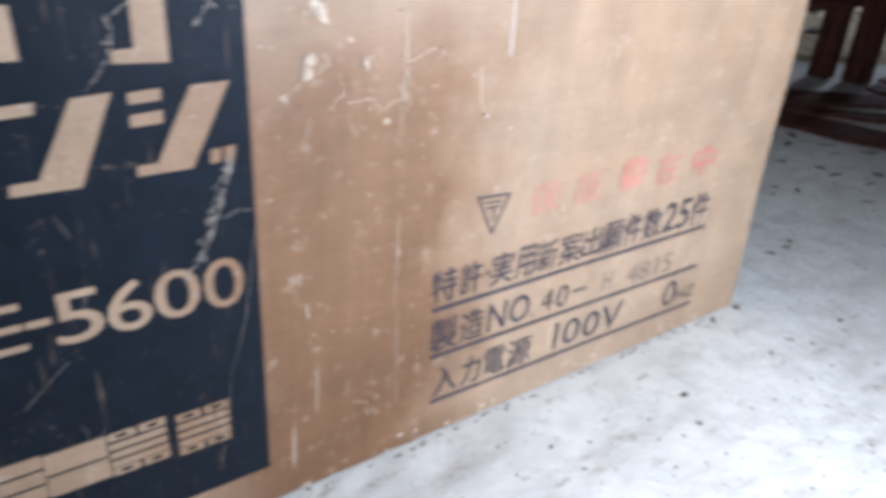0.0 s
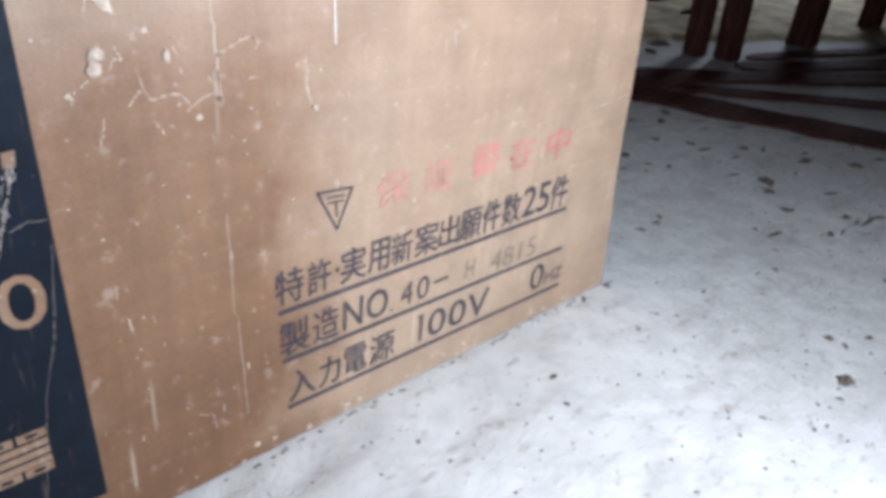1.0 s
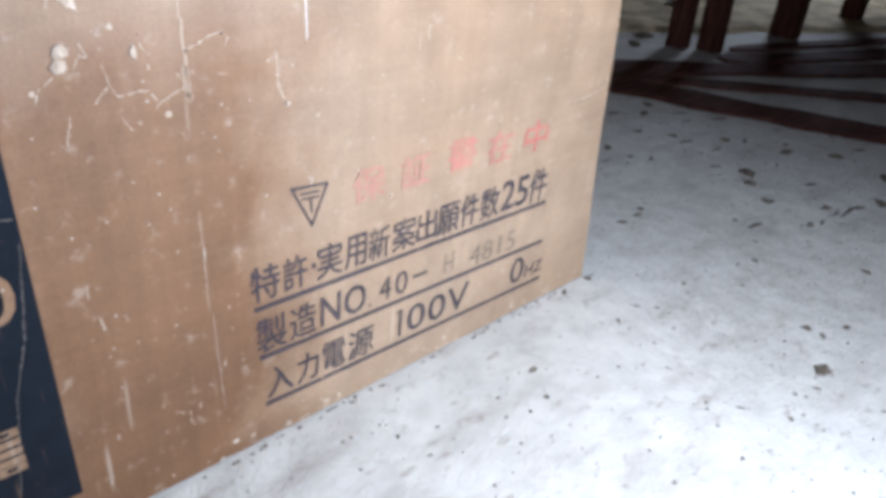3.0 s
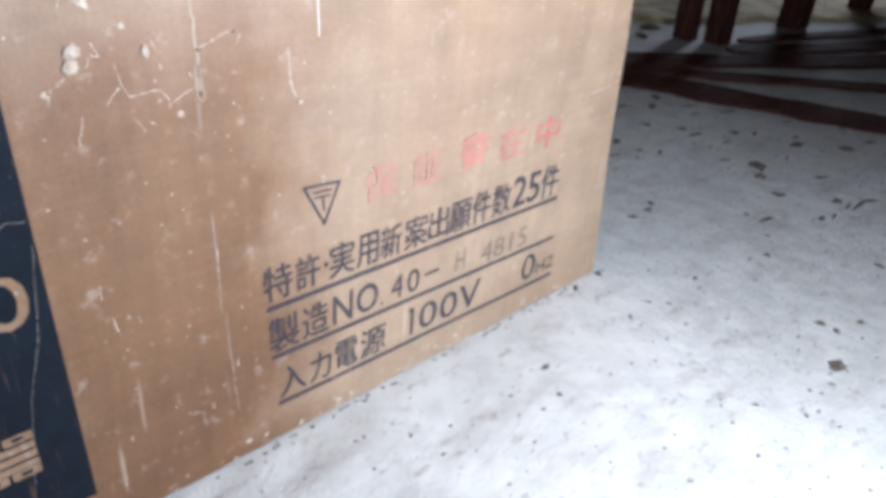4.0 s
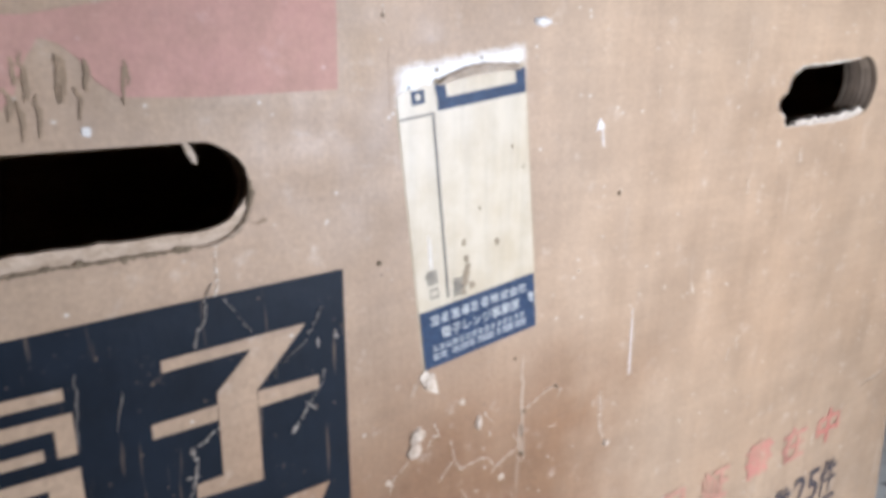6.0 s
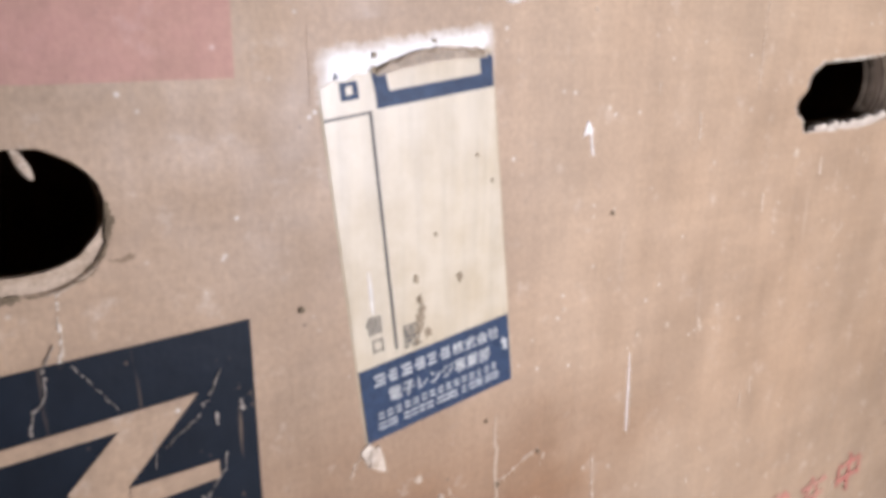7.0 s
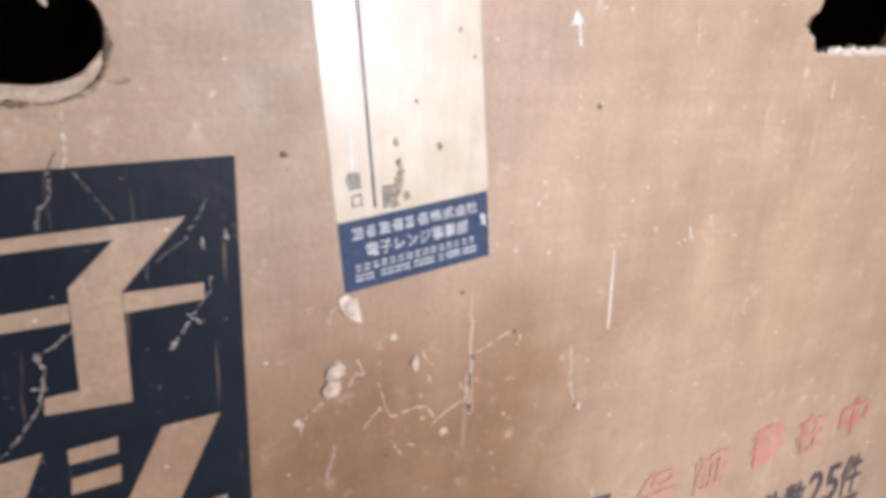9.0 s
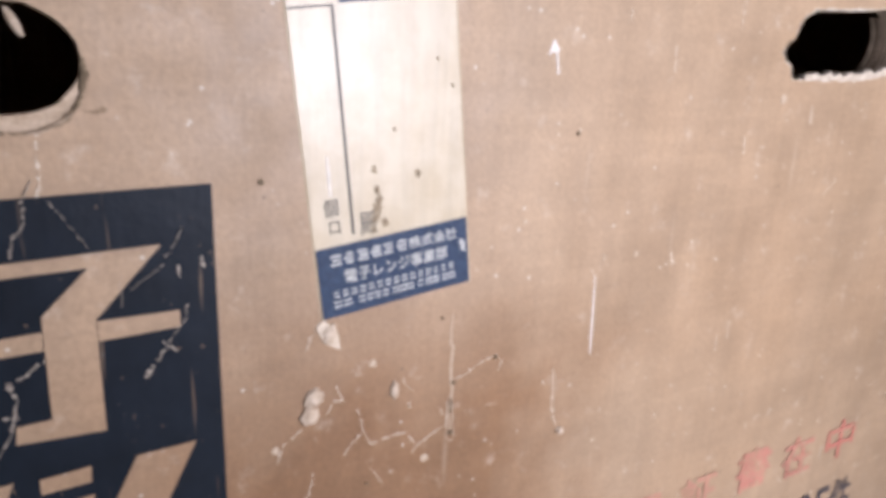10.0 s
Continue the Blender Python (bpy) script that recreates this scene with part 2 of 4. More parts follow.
HALO = make_halo()
RESIDUE = make_noisy("white_paper_residue", (0.62, 0.56, 0.48), (0.84, 0.8, 0.74), 120, 0.6, bump=0.001, spec=0.5)
TORN = make_noisy("torn_paper", (0.52, 0.41, 0.29), (0.76, 0.66, 0.53), 150, 0.85, bump=0.002)
NEST = make_noisy("dried_plaster", (0.42, 0.31, 0.215), (0.66, 0.55, 0.43), 220, 0.9, bump=0.001)
WEB = make_noisy("web_grey", (0.22, 0.18, 0.145), (0.5, 0.43, 0.35), 420, 0.8, bump=0.001)
FLOOR = make_floor()
EARTH = make_noisy("packed_earth", (0.2, 0.145, 0.075), (0.66, 0.53, 0.31), 11, 0.95, bump=0.01)
CLOD = make_noisy("dirt_clod", (0.075, 0.058, 0.044), (0.26, 0.215, 0.165), 160, 0.95, bump=0.003)
WOOD = make_noisy("dark_old_wood", (0.034, 0.012, 0.009), (0.105, 0.042, 0.03), 9, 0.8, (9, 9, 1.2), 0.004, 0.08)
WOOD_X = make_noisy("dark_old_wood_long", (0.034, 0.013, 0.01), (0.105, 0.043, 0.031), 9, 0.85, (1.2, 9, 9), 0.004, 0.05)
WOOD_GREY = make_noisy("weathered_board", (0.085, 0.06, 0.042), (0.17, 0.125, 0.09), 7, 0.75, (1.0, 10, 10), 0.004)
WALL = make_noisy("mud_wall", (0.13, 0.1, 0.075), (0.24, 0.19, 0.14), 4, 0.95, bump=0.01)
CEIL = make_noisy("dark_boards", (0.03, 0.024, 0.018), (0.08, 0.06, 0.045), 5, 0.9, (1, 8, 1), 0.005)


# ---- mesh helpers ----
def mesh_object(name, bm, material, parent=None, label=""):
    me = bpy.data.meshes.new(name)
    bm.normal_update()
    bm.to_mesh(me)
    bm.free()
    me.materials.append(material)
    ob = new(name, me)
    if parent:
        ob.parent = parent
    return tagged(ob, label)


def part(name, bm, material, parent, label=""):
    return mesh_object(name, bm, material, parent, label)


def box_into(bm, x0, x1, y0, y1, z0, z1, bevel=0.0, m=None):
    made = bmesh.ops.create_cube(bm, size=1.0)["verts"]
    for v in made:
        v.co = Vector((x0 + (v.co.x + 0.5) * (x1 - x0), y0 + (v.co.y + 0.5) * (y1 - y0), z0 + (v.co.z + 0.5) * (z1 - z0)))
    if bevel:
        edges = list({e for v in made for e in v.link_edges})
        made = bmesh.ops.bevel(bm, geom=edges, offset=bevel, segments=2, affect="EDGES", profile=0.6)["verts"]
    if m:
        for v in {v for v in made if v.is_valid}:
            v.co = m @ v.co
    return bm


def cuboid(*args, **kw):
    return box_into(bmesh.new(), *args, **kw)


def flat_into(bm, points, y_front, y_back):
    """A thin plate from an outline in the plane of the box's front, facing the viewer."""
    area = sum(a[0] * b[1] - b[0] * a[1] for a, b in zip(points, points[1:] + points[:1]))
    pts = points if area > 0 else points[::-1]
    front = [bm.verts.new((x, y_front, z)) for x, z in pts]
    back = [bm.verts.new((x, y_back, z)) for x, z in pts]
    bm.faces.new(front)
    for i in range(len(pts)):
        j = (i + 1) % len(pts)
        bm.faces.new((front[j], front[i], back[i], back[j]))
    return bm


def flats(polys, y_front, y_back=0.0):
    bm = bmesh.new()
    for i, p in enumerate(polys):
        flat_into(bm, list(p), y_front - 0.00001 * (i % 9), y_back)
    bm.normal_update()
    bmesh.ops.triangulate(bm, faces=[f for f in bm.faces if len(f.verts) > 4])
    return bm


def rect(x0, x1, z0, z1):
    return [(x0, z0), (x1, z0), (x1, z1), (x0, z1)]


def ribbon(points, width, taper=True):
    """An outline of a thin wavering stroke along a few points."""
    fine = []
    for (ax, az), (bx, bz) in zip(points, points[1:]):
        n = max(2, int(math.hypot(bx - ax, bz - az) / 0.003))
        for i in range(n):
            s = i / n
            w = random.uniform(-1, 1) * 0.0007
            fine.append((ax + (bx - ax) * s + w, az + (bz - az) * s + w))
    fine.append(points[-1])
    left, right = [], []
    for i, p in enumerate(fine):
        a, b = fine[max(0, i - 1)], fine[min(len(fine) - 1, i + 1)]
        d = math.hypot(b[0] - a[0], b[1] - a[1]) or 1
        nx, nz = -(b[1] - a[1]) / d, (b[0] - a[0]) / d
        s = i / (len(fine) - 1)
        w = width * (0.45 + 0.55 * math.sin(math.pi * s) if taper else 1.0) * random.uniform(0.6, 1.2) / 2
        left.append((p[0] + nx * w, p[1] + nz * w))
        right.append((p[0] - nx * w, p[1] - nz * w))
    return [left + right[::-1]]


def blot(x, z, r, n=10, rough=0.35, sx=1.0):
    return [(x + sx * r * k * math.cos(a), z + r * k * math.sin(a))
            for i in range(n) for a, k in [(2 * math.pi * i / n, 1 + random.uniform(-rough, rough))]]


def lettering(body, x0, x1, z0, z1, y, material, parent, name="printed_text", bold=0.0, corners=None, label="", weight=0.0):
    """Text in the built-in font, fitted into a rectangle (or a four-cornered patch) of the box's front;
    weight thickens dense characters by a few overlaid copies, that many metres apart."""
    cu = bpy.data.curves.new("type", "FONT")
    cu.body, cu.offset, cu.resolution_u = body, bold, 3
    tmp = new("type", cu)
    deps = bpy.context.evaluated_depsgraph_get()
    me = bpy.data.meshes.new_from_object(tmp.evaluated_get(deps), depsgraph=deps)
    bpy.data.objects.remove(tmp)
    bpy.data.curves.remove(cu)
    xs, zs = [v.co.x for v in me.vertices], [v.co.y for v in me.vertices]
    ax, bx, az, bz = min(xs), max(xs), min(zs), max(zs)
    flat = []
    for v in me.vertices:
        s, t = (v.co.x - ax) / (bx - ax), (v.co.y - az) / (bz - az)
        p = (x0 + (x1 - x0) * s, z0 + (z1 - z0) * t)
        flat.append(corners(*p) if corners else p)
    faces = [tuple(p.vertices) for p in me.polygons]
    verts, all_faces = [], []
    shifts = ((0, 0),) if not weight else ((0, 0), (1, 0), (-1, 0), (0, 1), (0, -1))
    for k, (i, j) in enumerate(shifts):
        base = len(verts)
        verts += [(x + i * weight, y - 0.00001 * k, z + j * weight) for x, z in flat]
        all_faces += [tuple(base + q for q in face) for face in faces]
    me.clear_geometry()
    me.from_pydata(verts, [], all_faces)
    me.materials.clear()
    me.materials.append(material)
    ob = new(name, me)
    ob.parent = parent
    return tagged(ob, label)


# ---- the room ----
def structure(name, bm, material, label):
    return tagged(mesh_object(name, bm, material), label, name.split("_")[0], kind="structure")


W, E_, S, N, H = -2.6, 4.2, -2.6, 3.2, 2.5
bm = bmesh.new()
box_into(bm, W - 0.2, E_ + 3.0, S - 0.2, N + 0.2, -0.2, 0.0)
structure("floor", bm, FLOOR, "dusty pale concrete floor with dark specks and stains")
# unseen walls, added so that daylight enters only by the doorway
structure("wall_west", cuboid(W - 0.15, W, S, N, 0.0, H), WALL, "plain brown wall added out of view to close the room")
structure("wall_south", cuboid(W, E_, S - 0.15, S, 0.0, H), WALL, "plain brown wall added out of view to close the room")
structure("wall_north", cuboid(W, E_, N, N + 0.15, 0.0, H), WALL, "plain brown wall added out of view to close the room")
bm = bmesh.new()
box_into(bm, E_, E_ + 0.15, S, 1.05, 0.0, H)
box_into(bm, E_, E_ + 0.15, 1.54, N, 0.0, H)
box_into(bm, E_, E_ + 0.15, 1.05, 1.54, 1.9, H)
structure("wall_east", bm, WALL, "brown mud wall with an open bright doorway")
# unseen too, keeps the sky's light out from above
structure("ceiling", cuboid(W, E_, S, N, H, H + 0.1), CEIL, "dark ceiling added out of view to close the room")

g = Mat("bright_outdoors", 1.0, 0.0)
em = g.node("ShaderNodeEmission", Color=(0.8, 0.88, 1.0, 1), Strength=0.9)
g.t.links.new(em.outputs[0], g.t.nodes["Material Output"].inputs[0])
structure("backdrop", cuboid(6.8, 6.82, -1.5, 4.5, 0.0, 3.2), g.m, "bright overcast daylight outside the doorway")

# packed earth beyond the slab's broken edge
random.seed(3)
edge = [(1.20 + 0.12 * i, 0.86 - 0.05 * i + random.uniform(-0.015, 0.015)) for i in range(25)]
bm = bmesh.new()
lo = [bm.verts.new((x, y, 0.0)) for x, y in edge]
mid = [bm.verts.new((x + 0.015, y + 0.03, 0.012)) for x, y in edge]
hi = [bm.verts.new((x + 0.3, 3.15, 0.02)) for x, y in edge]
for i in range(len(edge) - 1):
    bm.faces.new((lo[i], lo[i + 1], mid[i + 1], mid[i]))
    bm.faces.new((mid[i], mid[i + 1], hi[i + 1], hi[i]))
structure("ground", bm, EARTH, "tan packed earth ground beyond the concrete")

# ---- the carton ----
random.seed(11)
carton = tagged(new("cardboard_box"), "large old kraft cardboard box with navy printing on a concrete floor", "box")
THICK, DEPTH, TALL, LEFT = 0.014, 0.52, 0.585, -0.275


def right_edge(z):
    return 0.504 - 0.125 * z + 0.055 * z * z + 0.0012 * math.sin(31 * z) * (1 if z > 0.02 else 0)


def spline_of(cu, pts):
    sp = cu.splines.new("POLY")
    sp.points.add(len(pts) - 1)
    for q, (x, z) in zip(sp.points, pts):
        q.co = (x, z, 0, 1)
    sp.use_cyclic_u = True


def slot(x0, x1, z0, z1, n=12, wob=0.0005):
    r = (z1 - z0) / 2
    pts = []
    for cx, a0 in ((x1 - r, -90), (x0 + r, 90)):
        for i in range(n + 1):
            a = radians(a0 + 180 * i / n)
            pts.append((cx + r * math.cos(a) + random.uniform(-wob, wob), (z0 + z1) / 2 + r * math.sin(a) + random.uniform(-wob, wob)))
    return pts


def torn_hole():
    """A hand hole, round at one end and torn out in ragged bites at the other."""
    key = [(0.3530 + 0.0175 * math.cos(radians(a)), 0.4285 + 0.0175 * math.sin(radians(a))) for a in range(-80, 91, 10)]
    key += [(0.3360, 0.4435), (0.3100, 0.4418), (0.2860, 0.4405), (0.2792, 0.4378), (0.2748, 0.4338), (0.2728, 0.4292), (0.2722, 0.4268), (0.2700, 0.4262), (0.2680, 0.4245), (0.2655, 0.4228),
            (0.2662, 0.4215), (0.2645, 0.4200), (0.2668, 0.4186), (0.2672, 0.4172), (0.2700, 0.4160), (0.2718, 0.4152), (0.2730, 0.4140), (0.2732, 0.4115), (0.2752, 0.4085), (0.3000, 0.4088), (0.3300, 0.4095), (0.3450, 0.4105)]
    pts = []
    for p, q in zip(key, key[1:] + key[:1]):
        n = max(1, int(math.hypot(q[0] - p[0], q[1] - p[1]) / 0.0024))
        for m in range(n):
            wob = 0.00035 if p[0] < 0.345 else 0.0001
            pts.append((p[0] + (q[0] - p[0]) * m / n + random.uniform(-wob, wob), p[1] + (q[1] - p[1]) * m / n + random.uniform(-wob, wob)))
    return [(x - 0.0012, z - 0.001) for x, z in pts]


HOLE_R = torn_hole()
HOLE_L = slot(-0.140, -0.0316, 0.3886, 0.4217, 14, 0.0003)

outline = []
for i in range(60):
    x = LEFT + (0.504 - LEFT) * i / 59
    outline.append((x, 0.0012 + 0.0016 * abs(noise.noise((x * 38, 0, 0))) + 0.0008 * random.random()))
outline += [(right_edge(z), z) for z in [TALL * i / 24 for i in range(1, 25)]]
outline += [(LEFT + 0.004, TALL)]
cu = bpy.data.curves.new("front", "CURVE")
cu.dimensions, cu.fill_mode, cu.extrude = "2D", "BOTH", THICK / 2
for pts in (outline, HOLE_L, HOLE_R):
    spline_of(cu, pts)
tmp = new("front", cu)
deps = bpy.context.evaluated_depsgraph_get()
me = bpy.data.meshes.new_from_object(tmp.evaluated_get(deps), depsgraph=deps)
bpy.data.objects.remove(tmp)
bpy.data.curves.remove(cu)
for v in me.vertices:
    v.co = (v.co.x, THICK / 2 - v.co.z, v.co.y)
me.flip_normals() if me.polygons[0].normal.y * (1 if me.polygons[0].center.y > THICK / 2 else -1) < 0 else None
me.materials.clear()
me.materials.append(CARD)
me.materials.append(RIM)
for p in me.polygons:
    p.material_index = 1 if abs(p.normal.y) < 0.5 else 0
front = new("front_panel", me)
front.parent = carton

prof = [(right_edge(TALL * i / 24), TALL * i / 24 + (0.0015 if i == 0 else 0)) for i in range(25)]
bm = bmesh.new()
rows = [[bm.verts.new((x - dx, y, z)) for x, z in prof] for dx, y in ((0.0005, THICK + 0.0005), (0.0005, DEPTH), (0.012, DEPTH), (0.012, THICK + 0.0005))]
for a, b in zip(rows, rows[1:] + rows[:1]):
    for i in range(24):
        bm.faces.new((a[i], b[i], b[i + 1], a[i + 1]))
bmesh.ops.recalc_face_normals(bm, faces=bm.faces)
part("side_panel", bm, CARD, carton)
part("side_panel", cuboid(LEFT + 0.001, LEFT + 0.013, THICK + 0.0005, DEPTH, 0.0015, TALL), CARD, carton)
part("back_panel", cuboid(LEFT + 0.001, 0.43, DEPTH + 0.0005, DEPTH + 0.012, 0.0015, TALL), CARD, carton)
part("bottom_panel", cuboid(LEFT + 0.014, 0.488, THICK + 0.001, DEPTH - 0.001, 0.002, 0.012), CARD, carton)
for y0, y1 in ((-0.001, DEPTH / 2 - 0.002), (DEPTH / 2 + 0.002, DEPTH + 0.013)):
    part("top_flap", cuboid(LEFT, 0.455, y0, y1, TALL + 0.001, TALL + 0.009, bevel=0.002), CARD, carton)


def lining(outer, inner, y0, y1, z_limit, material):
    """The pushed-in board that lines a hand hole behind the front."""
    bm = bmesh.new()
    rows = []
    for y, k in ((y0, 0.0), (y0 + (y1 - y0) * 0.35, 0.55), (y1, 1.0)):
        rows.append([bm.verts.new((a[0] + (b[0] - a[0]) * k, y + random.uniform(-0.0002, 0.0002), a[1] + (b[1] - a[1]) * k + random.uniform(-0.0003, 0.0003))) for a, b in zip(outer, [(p[0] + (q[0] - p[0]) * f, p[1] + (q[1] - p[1]) * f) for p, q in zip(outer, inner) for f in [min(1.0, max(0.0, (z_limit - p[1]) / 0.012))]])])
    for a, b in zip(rows, rows[1:]):
        for i in range(len(outer)):
            j = (i + 1) % len(outer)
            if (outer[i][1] + outer[j][1]) / 2 < z_limit:
                bm.faces.new((a[i], a[j], b[j], b[i]))
    bmesh.ops.solidify(bm, geom=bm.faces[:], thickness=0.0012)
    return part("hole_lining", bm, material, carton, "frayed inner board round a hand hole")


def pulled_in(hole, d):
    """The same outline, drawn in by d."""
    out = []
    for i, (x, z) in enumerate(hole):
        a, b = hole[i - 1], hole[(i + 1) % len(hole)]
        n = Vector((-(b[1] - a[1]), b[0] - a[0])).normalized() * d
        out.append((x + n.x, z + n.y))
    return out


ring = [(radians(a), -0.04815) for a in range(20, -91, -6)] + [(radians(-90), -0.04815 - 0.003 * k) for k in range(1, 26)]
outer, inner = [], []
for a, cx in ring:
    fade = max(0.15, min(1.0, (20 - math.degrees(a)) / 55))
    outer.append((cx + 0.0172 * math.cos(a), 0.40515 + 0.0172 * math.sin(a)))
    inner.append((cx + (0.0166 - 0.0027 * fade) * math.cos(a), 0.40515 + (0.0166 - 0.0048 * fade) * math.sin(a) + 0.0007 * noise.noise((cx * 300, a * 4, 0))))
part("hole_lining", flats([outer + inner[::-1]], 0.0009, 0.0035), LINER, front, "frayed pale inner board round a hand hole")
lining(HOLE_R, pulled_in(HOLE_R, 0.0012), THICK, 0.020, 0.44, RIM)


def fringe(hole, keep, size, parent):
    """Torn paper liner hanging on the edge of a hand hole."""
    cx = sum(p[0] for p in hole) / len(hole)
    cz = sum(p[1] for p in hole) / len(hole)
    polys = []
    for i, (x, z) in enumerate(hole):
        x2, z2 = hole[(i + 1) % len(hole)]
        if not keep(x, z):
            continue
        n = max(1, int(math.hypot(x2 - x, z2 - z) / 0.0013))
        for k in range(n):
            a, b = k / n, (k + 1) / n
            p, q = (x + (x2 - x) * a, z + (z2 - z) * a), (x + (x2 - x) * b, z + (z2 - z) * b)
            d = math.hypot(p[0] - cx, p[1] - cz)
            out = (0.15 + 1.5 * abs(noise.noise((p[0] * 160, p[1] * 160, 0))) + random.uniform(0.0, 0.45)) * size
            polys.append([p, q, (q[0] + (q[0] - cx) / d * out * 0.3, q[1] + (q[1] - cz) / d * out), (p[0] + (p[0] - cx) / d * out * 0.3, p[1] + (p[1] - cz) / d * out)])
    return part("torn_edge", flats(polys, -0.0004), TORN_EDGE, parent, "pale torn paper edge")


seam = [(x + random.uniform(-0.0004, 0.0004), z - 0.0004 + random.uniform(-0.0004, 0.0003)) for x, z in HOLE_L if z < 0.4035 and x > -0.12]
seam = sorted(seam)
for a, b in ((0, 5), (6, 9), (9, 14), (15, 20)):
    if len(seam[a:b]) > 1:
        part("torn_seam", flats(ribbon(seam[a:b], 0.0008), -0.0003), RIM, front, "dark split seam under a hand hole")
fringe(HOLE_R, lambda x, z: x < 0.345, 0.0016, front)
fringe(HOLE_L, lambda x, z: z < 0.392 and x < -0.05 and random.random() < 0.5, 0.0007, front)

# the ragged inner ply along the foot of the torn hole
random.seed(71)
ledge = [(0.286, 0.4070), (0.352, 0.4070), (0.362, 0.4120)]
ledge += [(0.361 - 0.075 * i / 40, 0.4088 + 0.0065 * max(0.0, 0.6 - i / 40) + 0.0045 * abs(noise.noise((i * 0.43, 2.2, 0.0))) + random.uniform(0, 0.0007)) for i in range(41)]
part("inner_ply", flats([ledge], 0.0012, 0.0045), TORN_EDGE, front, "cream ragged inner ply of the board")

# ---- printing on the front ----
Y1, Y2, Y3 = -0.0003, -0.0006, -0.0009
panel = part("printed_panel", flats([[(-0.178, 0.0345), (-0.089, 0.0345), (0.0, 0.0345), (0.0, 0.15), (0.0, 0.26), (0.0, 0.3725), (-0.06, 0.371), (-0.12, 0.369), (-0.178, 0.367)]], Y1), NAVY, front, "navy printed panel, scratched and rubbed")
part("printed_panel", flats([[(LEFT + 0.002, 0.430), (-0.13, 0.430), (-0.099, 0.4315), (-0.0935, 0.4375), (-0.0905, 0.4455), (-0.0860, 0.4520), (-0.0815, 0.4505), (-0.0770, 0.4465), (-0.0735, 0.4405), (-0.0675, 0.4358), (-0.045, 0.4350), (0.0005, 0.4360), (0.001, 0.47), (0.002, 0.52), (0.002, TALL - 0.002), (-0.043, TALL - 0.002), (-0.046, 0.50), (-0.049, 0.4665), (-0.0605, 0.4630), (-0.0735, 0.4608), (-0.0880, 0.4578), (-0.11, 0.4570), (LEFT + 0.004, 0.455)]], Y1), PINK, front, "faded pink printed patch")


def knock_out(polys):
    return part("letter", flats(polys, Y2, -0.0001), CARD, panel, "bare board letter left out of the navy print")


# the five large characters
knock_out([rect(-0.143, -0.0935, 0.3475, 0.3515), rect(-0.122, -0.1165, 0.336, 0.347),
           rect(-0.147, -0.142, 0.329, 0.343), rect(-0.0975, -0.092, 0.329, 0.343), rect(-0.142, -0.0975, 0.3385, 0.343),
           rect(-0.138, -0.124, 0.3295, 0.333), rect(-0.114, -0.101, 0.3295, 0.333),
           rect(-0.145, -0.138, 0.303, 0.324), rect(-0.1015, -0.092, 0.303, 0.324), rect(-0.138, -0.1015, 0.319, 0.324),
           rect(-0.138, -0.1015, 0.311, 0.3145), rect(-0.138, -0.1015, 0.303, 0.307), rect(-0.123, -0.1165, 0.297, 0.303)])
knock_out([[(-0.0652, 0.353), (-0.0155, 0.355), (-0.0348, 0.334), (-0.0348, 0.298), (-0.0585, 0.299), (-0.058, 0.3045), (-0.0488, 0.305), (-0.0485, 0.337), (-0.0355, 0.350), (-0.0652, 0.349)],
           [(-0.0702, 0.3315), (-0.0702, 0.3263), (-0.0490, 0.3268), (-0.0487, 0.3325)],
           [(-0.0346, 0.3335), (-0.0346, 0.3272), (-0.0115, 0.3282), (-0.0115, 0.3335)]])
knock_out([[(-0.152, 0.287), (-0.1385, 0.287), (-0.1385, 0.2585), (-0.119, 0.2715), (-0.114, 0.2655), (-0.1385, 0.2465), (-0.152, 0.2465)]])
knock_out([[(-0.107, 0.285), (-0.090, 0.286), (-0.091, 0.2808), (-0.107, 0.280)],
           [(-0.0765, 0.286), (-0.0605, 0.287), (-0.078, 0.246), (-0.106, 0.2465), (-0.105, 0.252), (-0.094, 0.252)]])
knock_out([[(-0.054, 0.286), (-0.040, 0.287), (-0.0405, 0.2815), (-0.054, 0.281)], [(-0.054, 0.276), (-0.040, 0.277), (-0.0405, 0.271), (-0.0545, 0.2705)],
           [(-0.027, 0.287), (-0.009, 0.2875), (-0.0293, 0.247), (-0.0545, 0.247), (-0.054, 0.2522), (-0.045, 0.252)],
           [(-0.0202, 0.255), (-0.0152, 0.255), (-0.016, 0.248), (-0.021, 0.248)], [(-0.0138, 0.2552), (-0.0082, 0.2558), (-0.009, 0.248), (-0.0142, 0.248)]])
for ch, x0, x1, z0, z1 in (("N", -0.165, -0.143, 0.169, 0.196), ("E", -0.134, -0.1125, 0.1695, 0.1955), ("5", -0.1005, -0.079, 0.1665, 0.1955), ("6", -0.0775, -0.0565, 0.1655, 0.1945), ("0", -0.0552, -0.032, 0.1655, 0.1945), ("0", -0.0302, -0.0085, 0.1642, 0.195)):
    lettering(ch, x0, x1, z0, z1, Y2, CARD, panel, "letter", 0.004)
part("letter", flats([rect(-0.112, -0.1015, 0.1805, 0.1842)], Y2, -0.0001), CARD, panel)
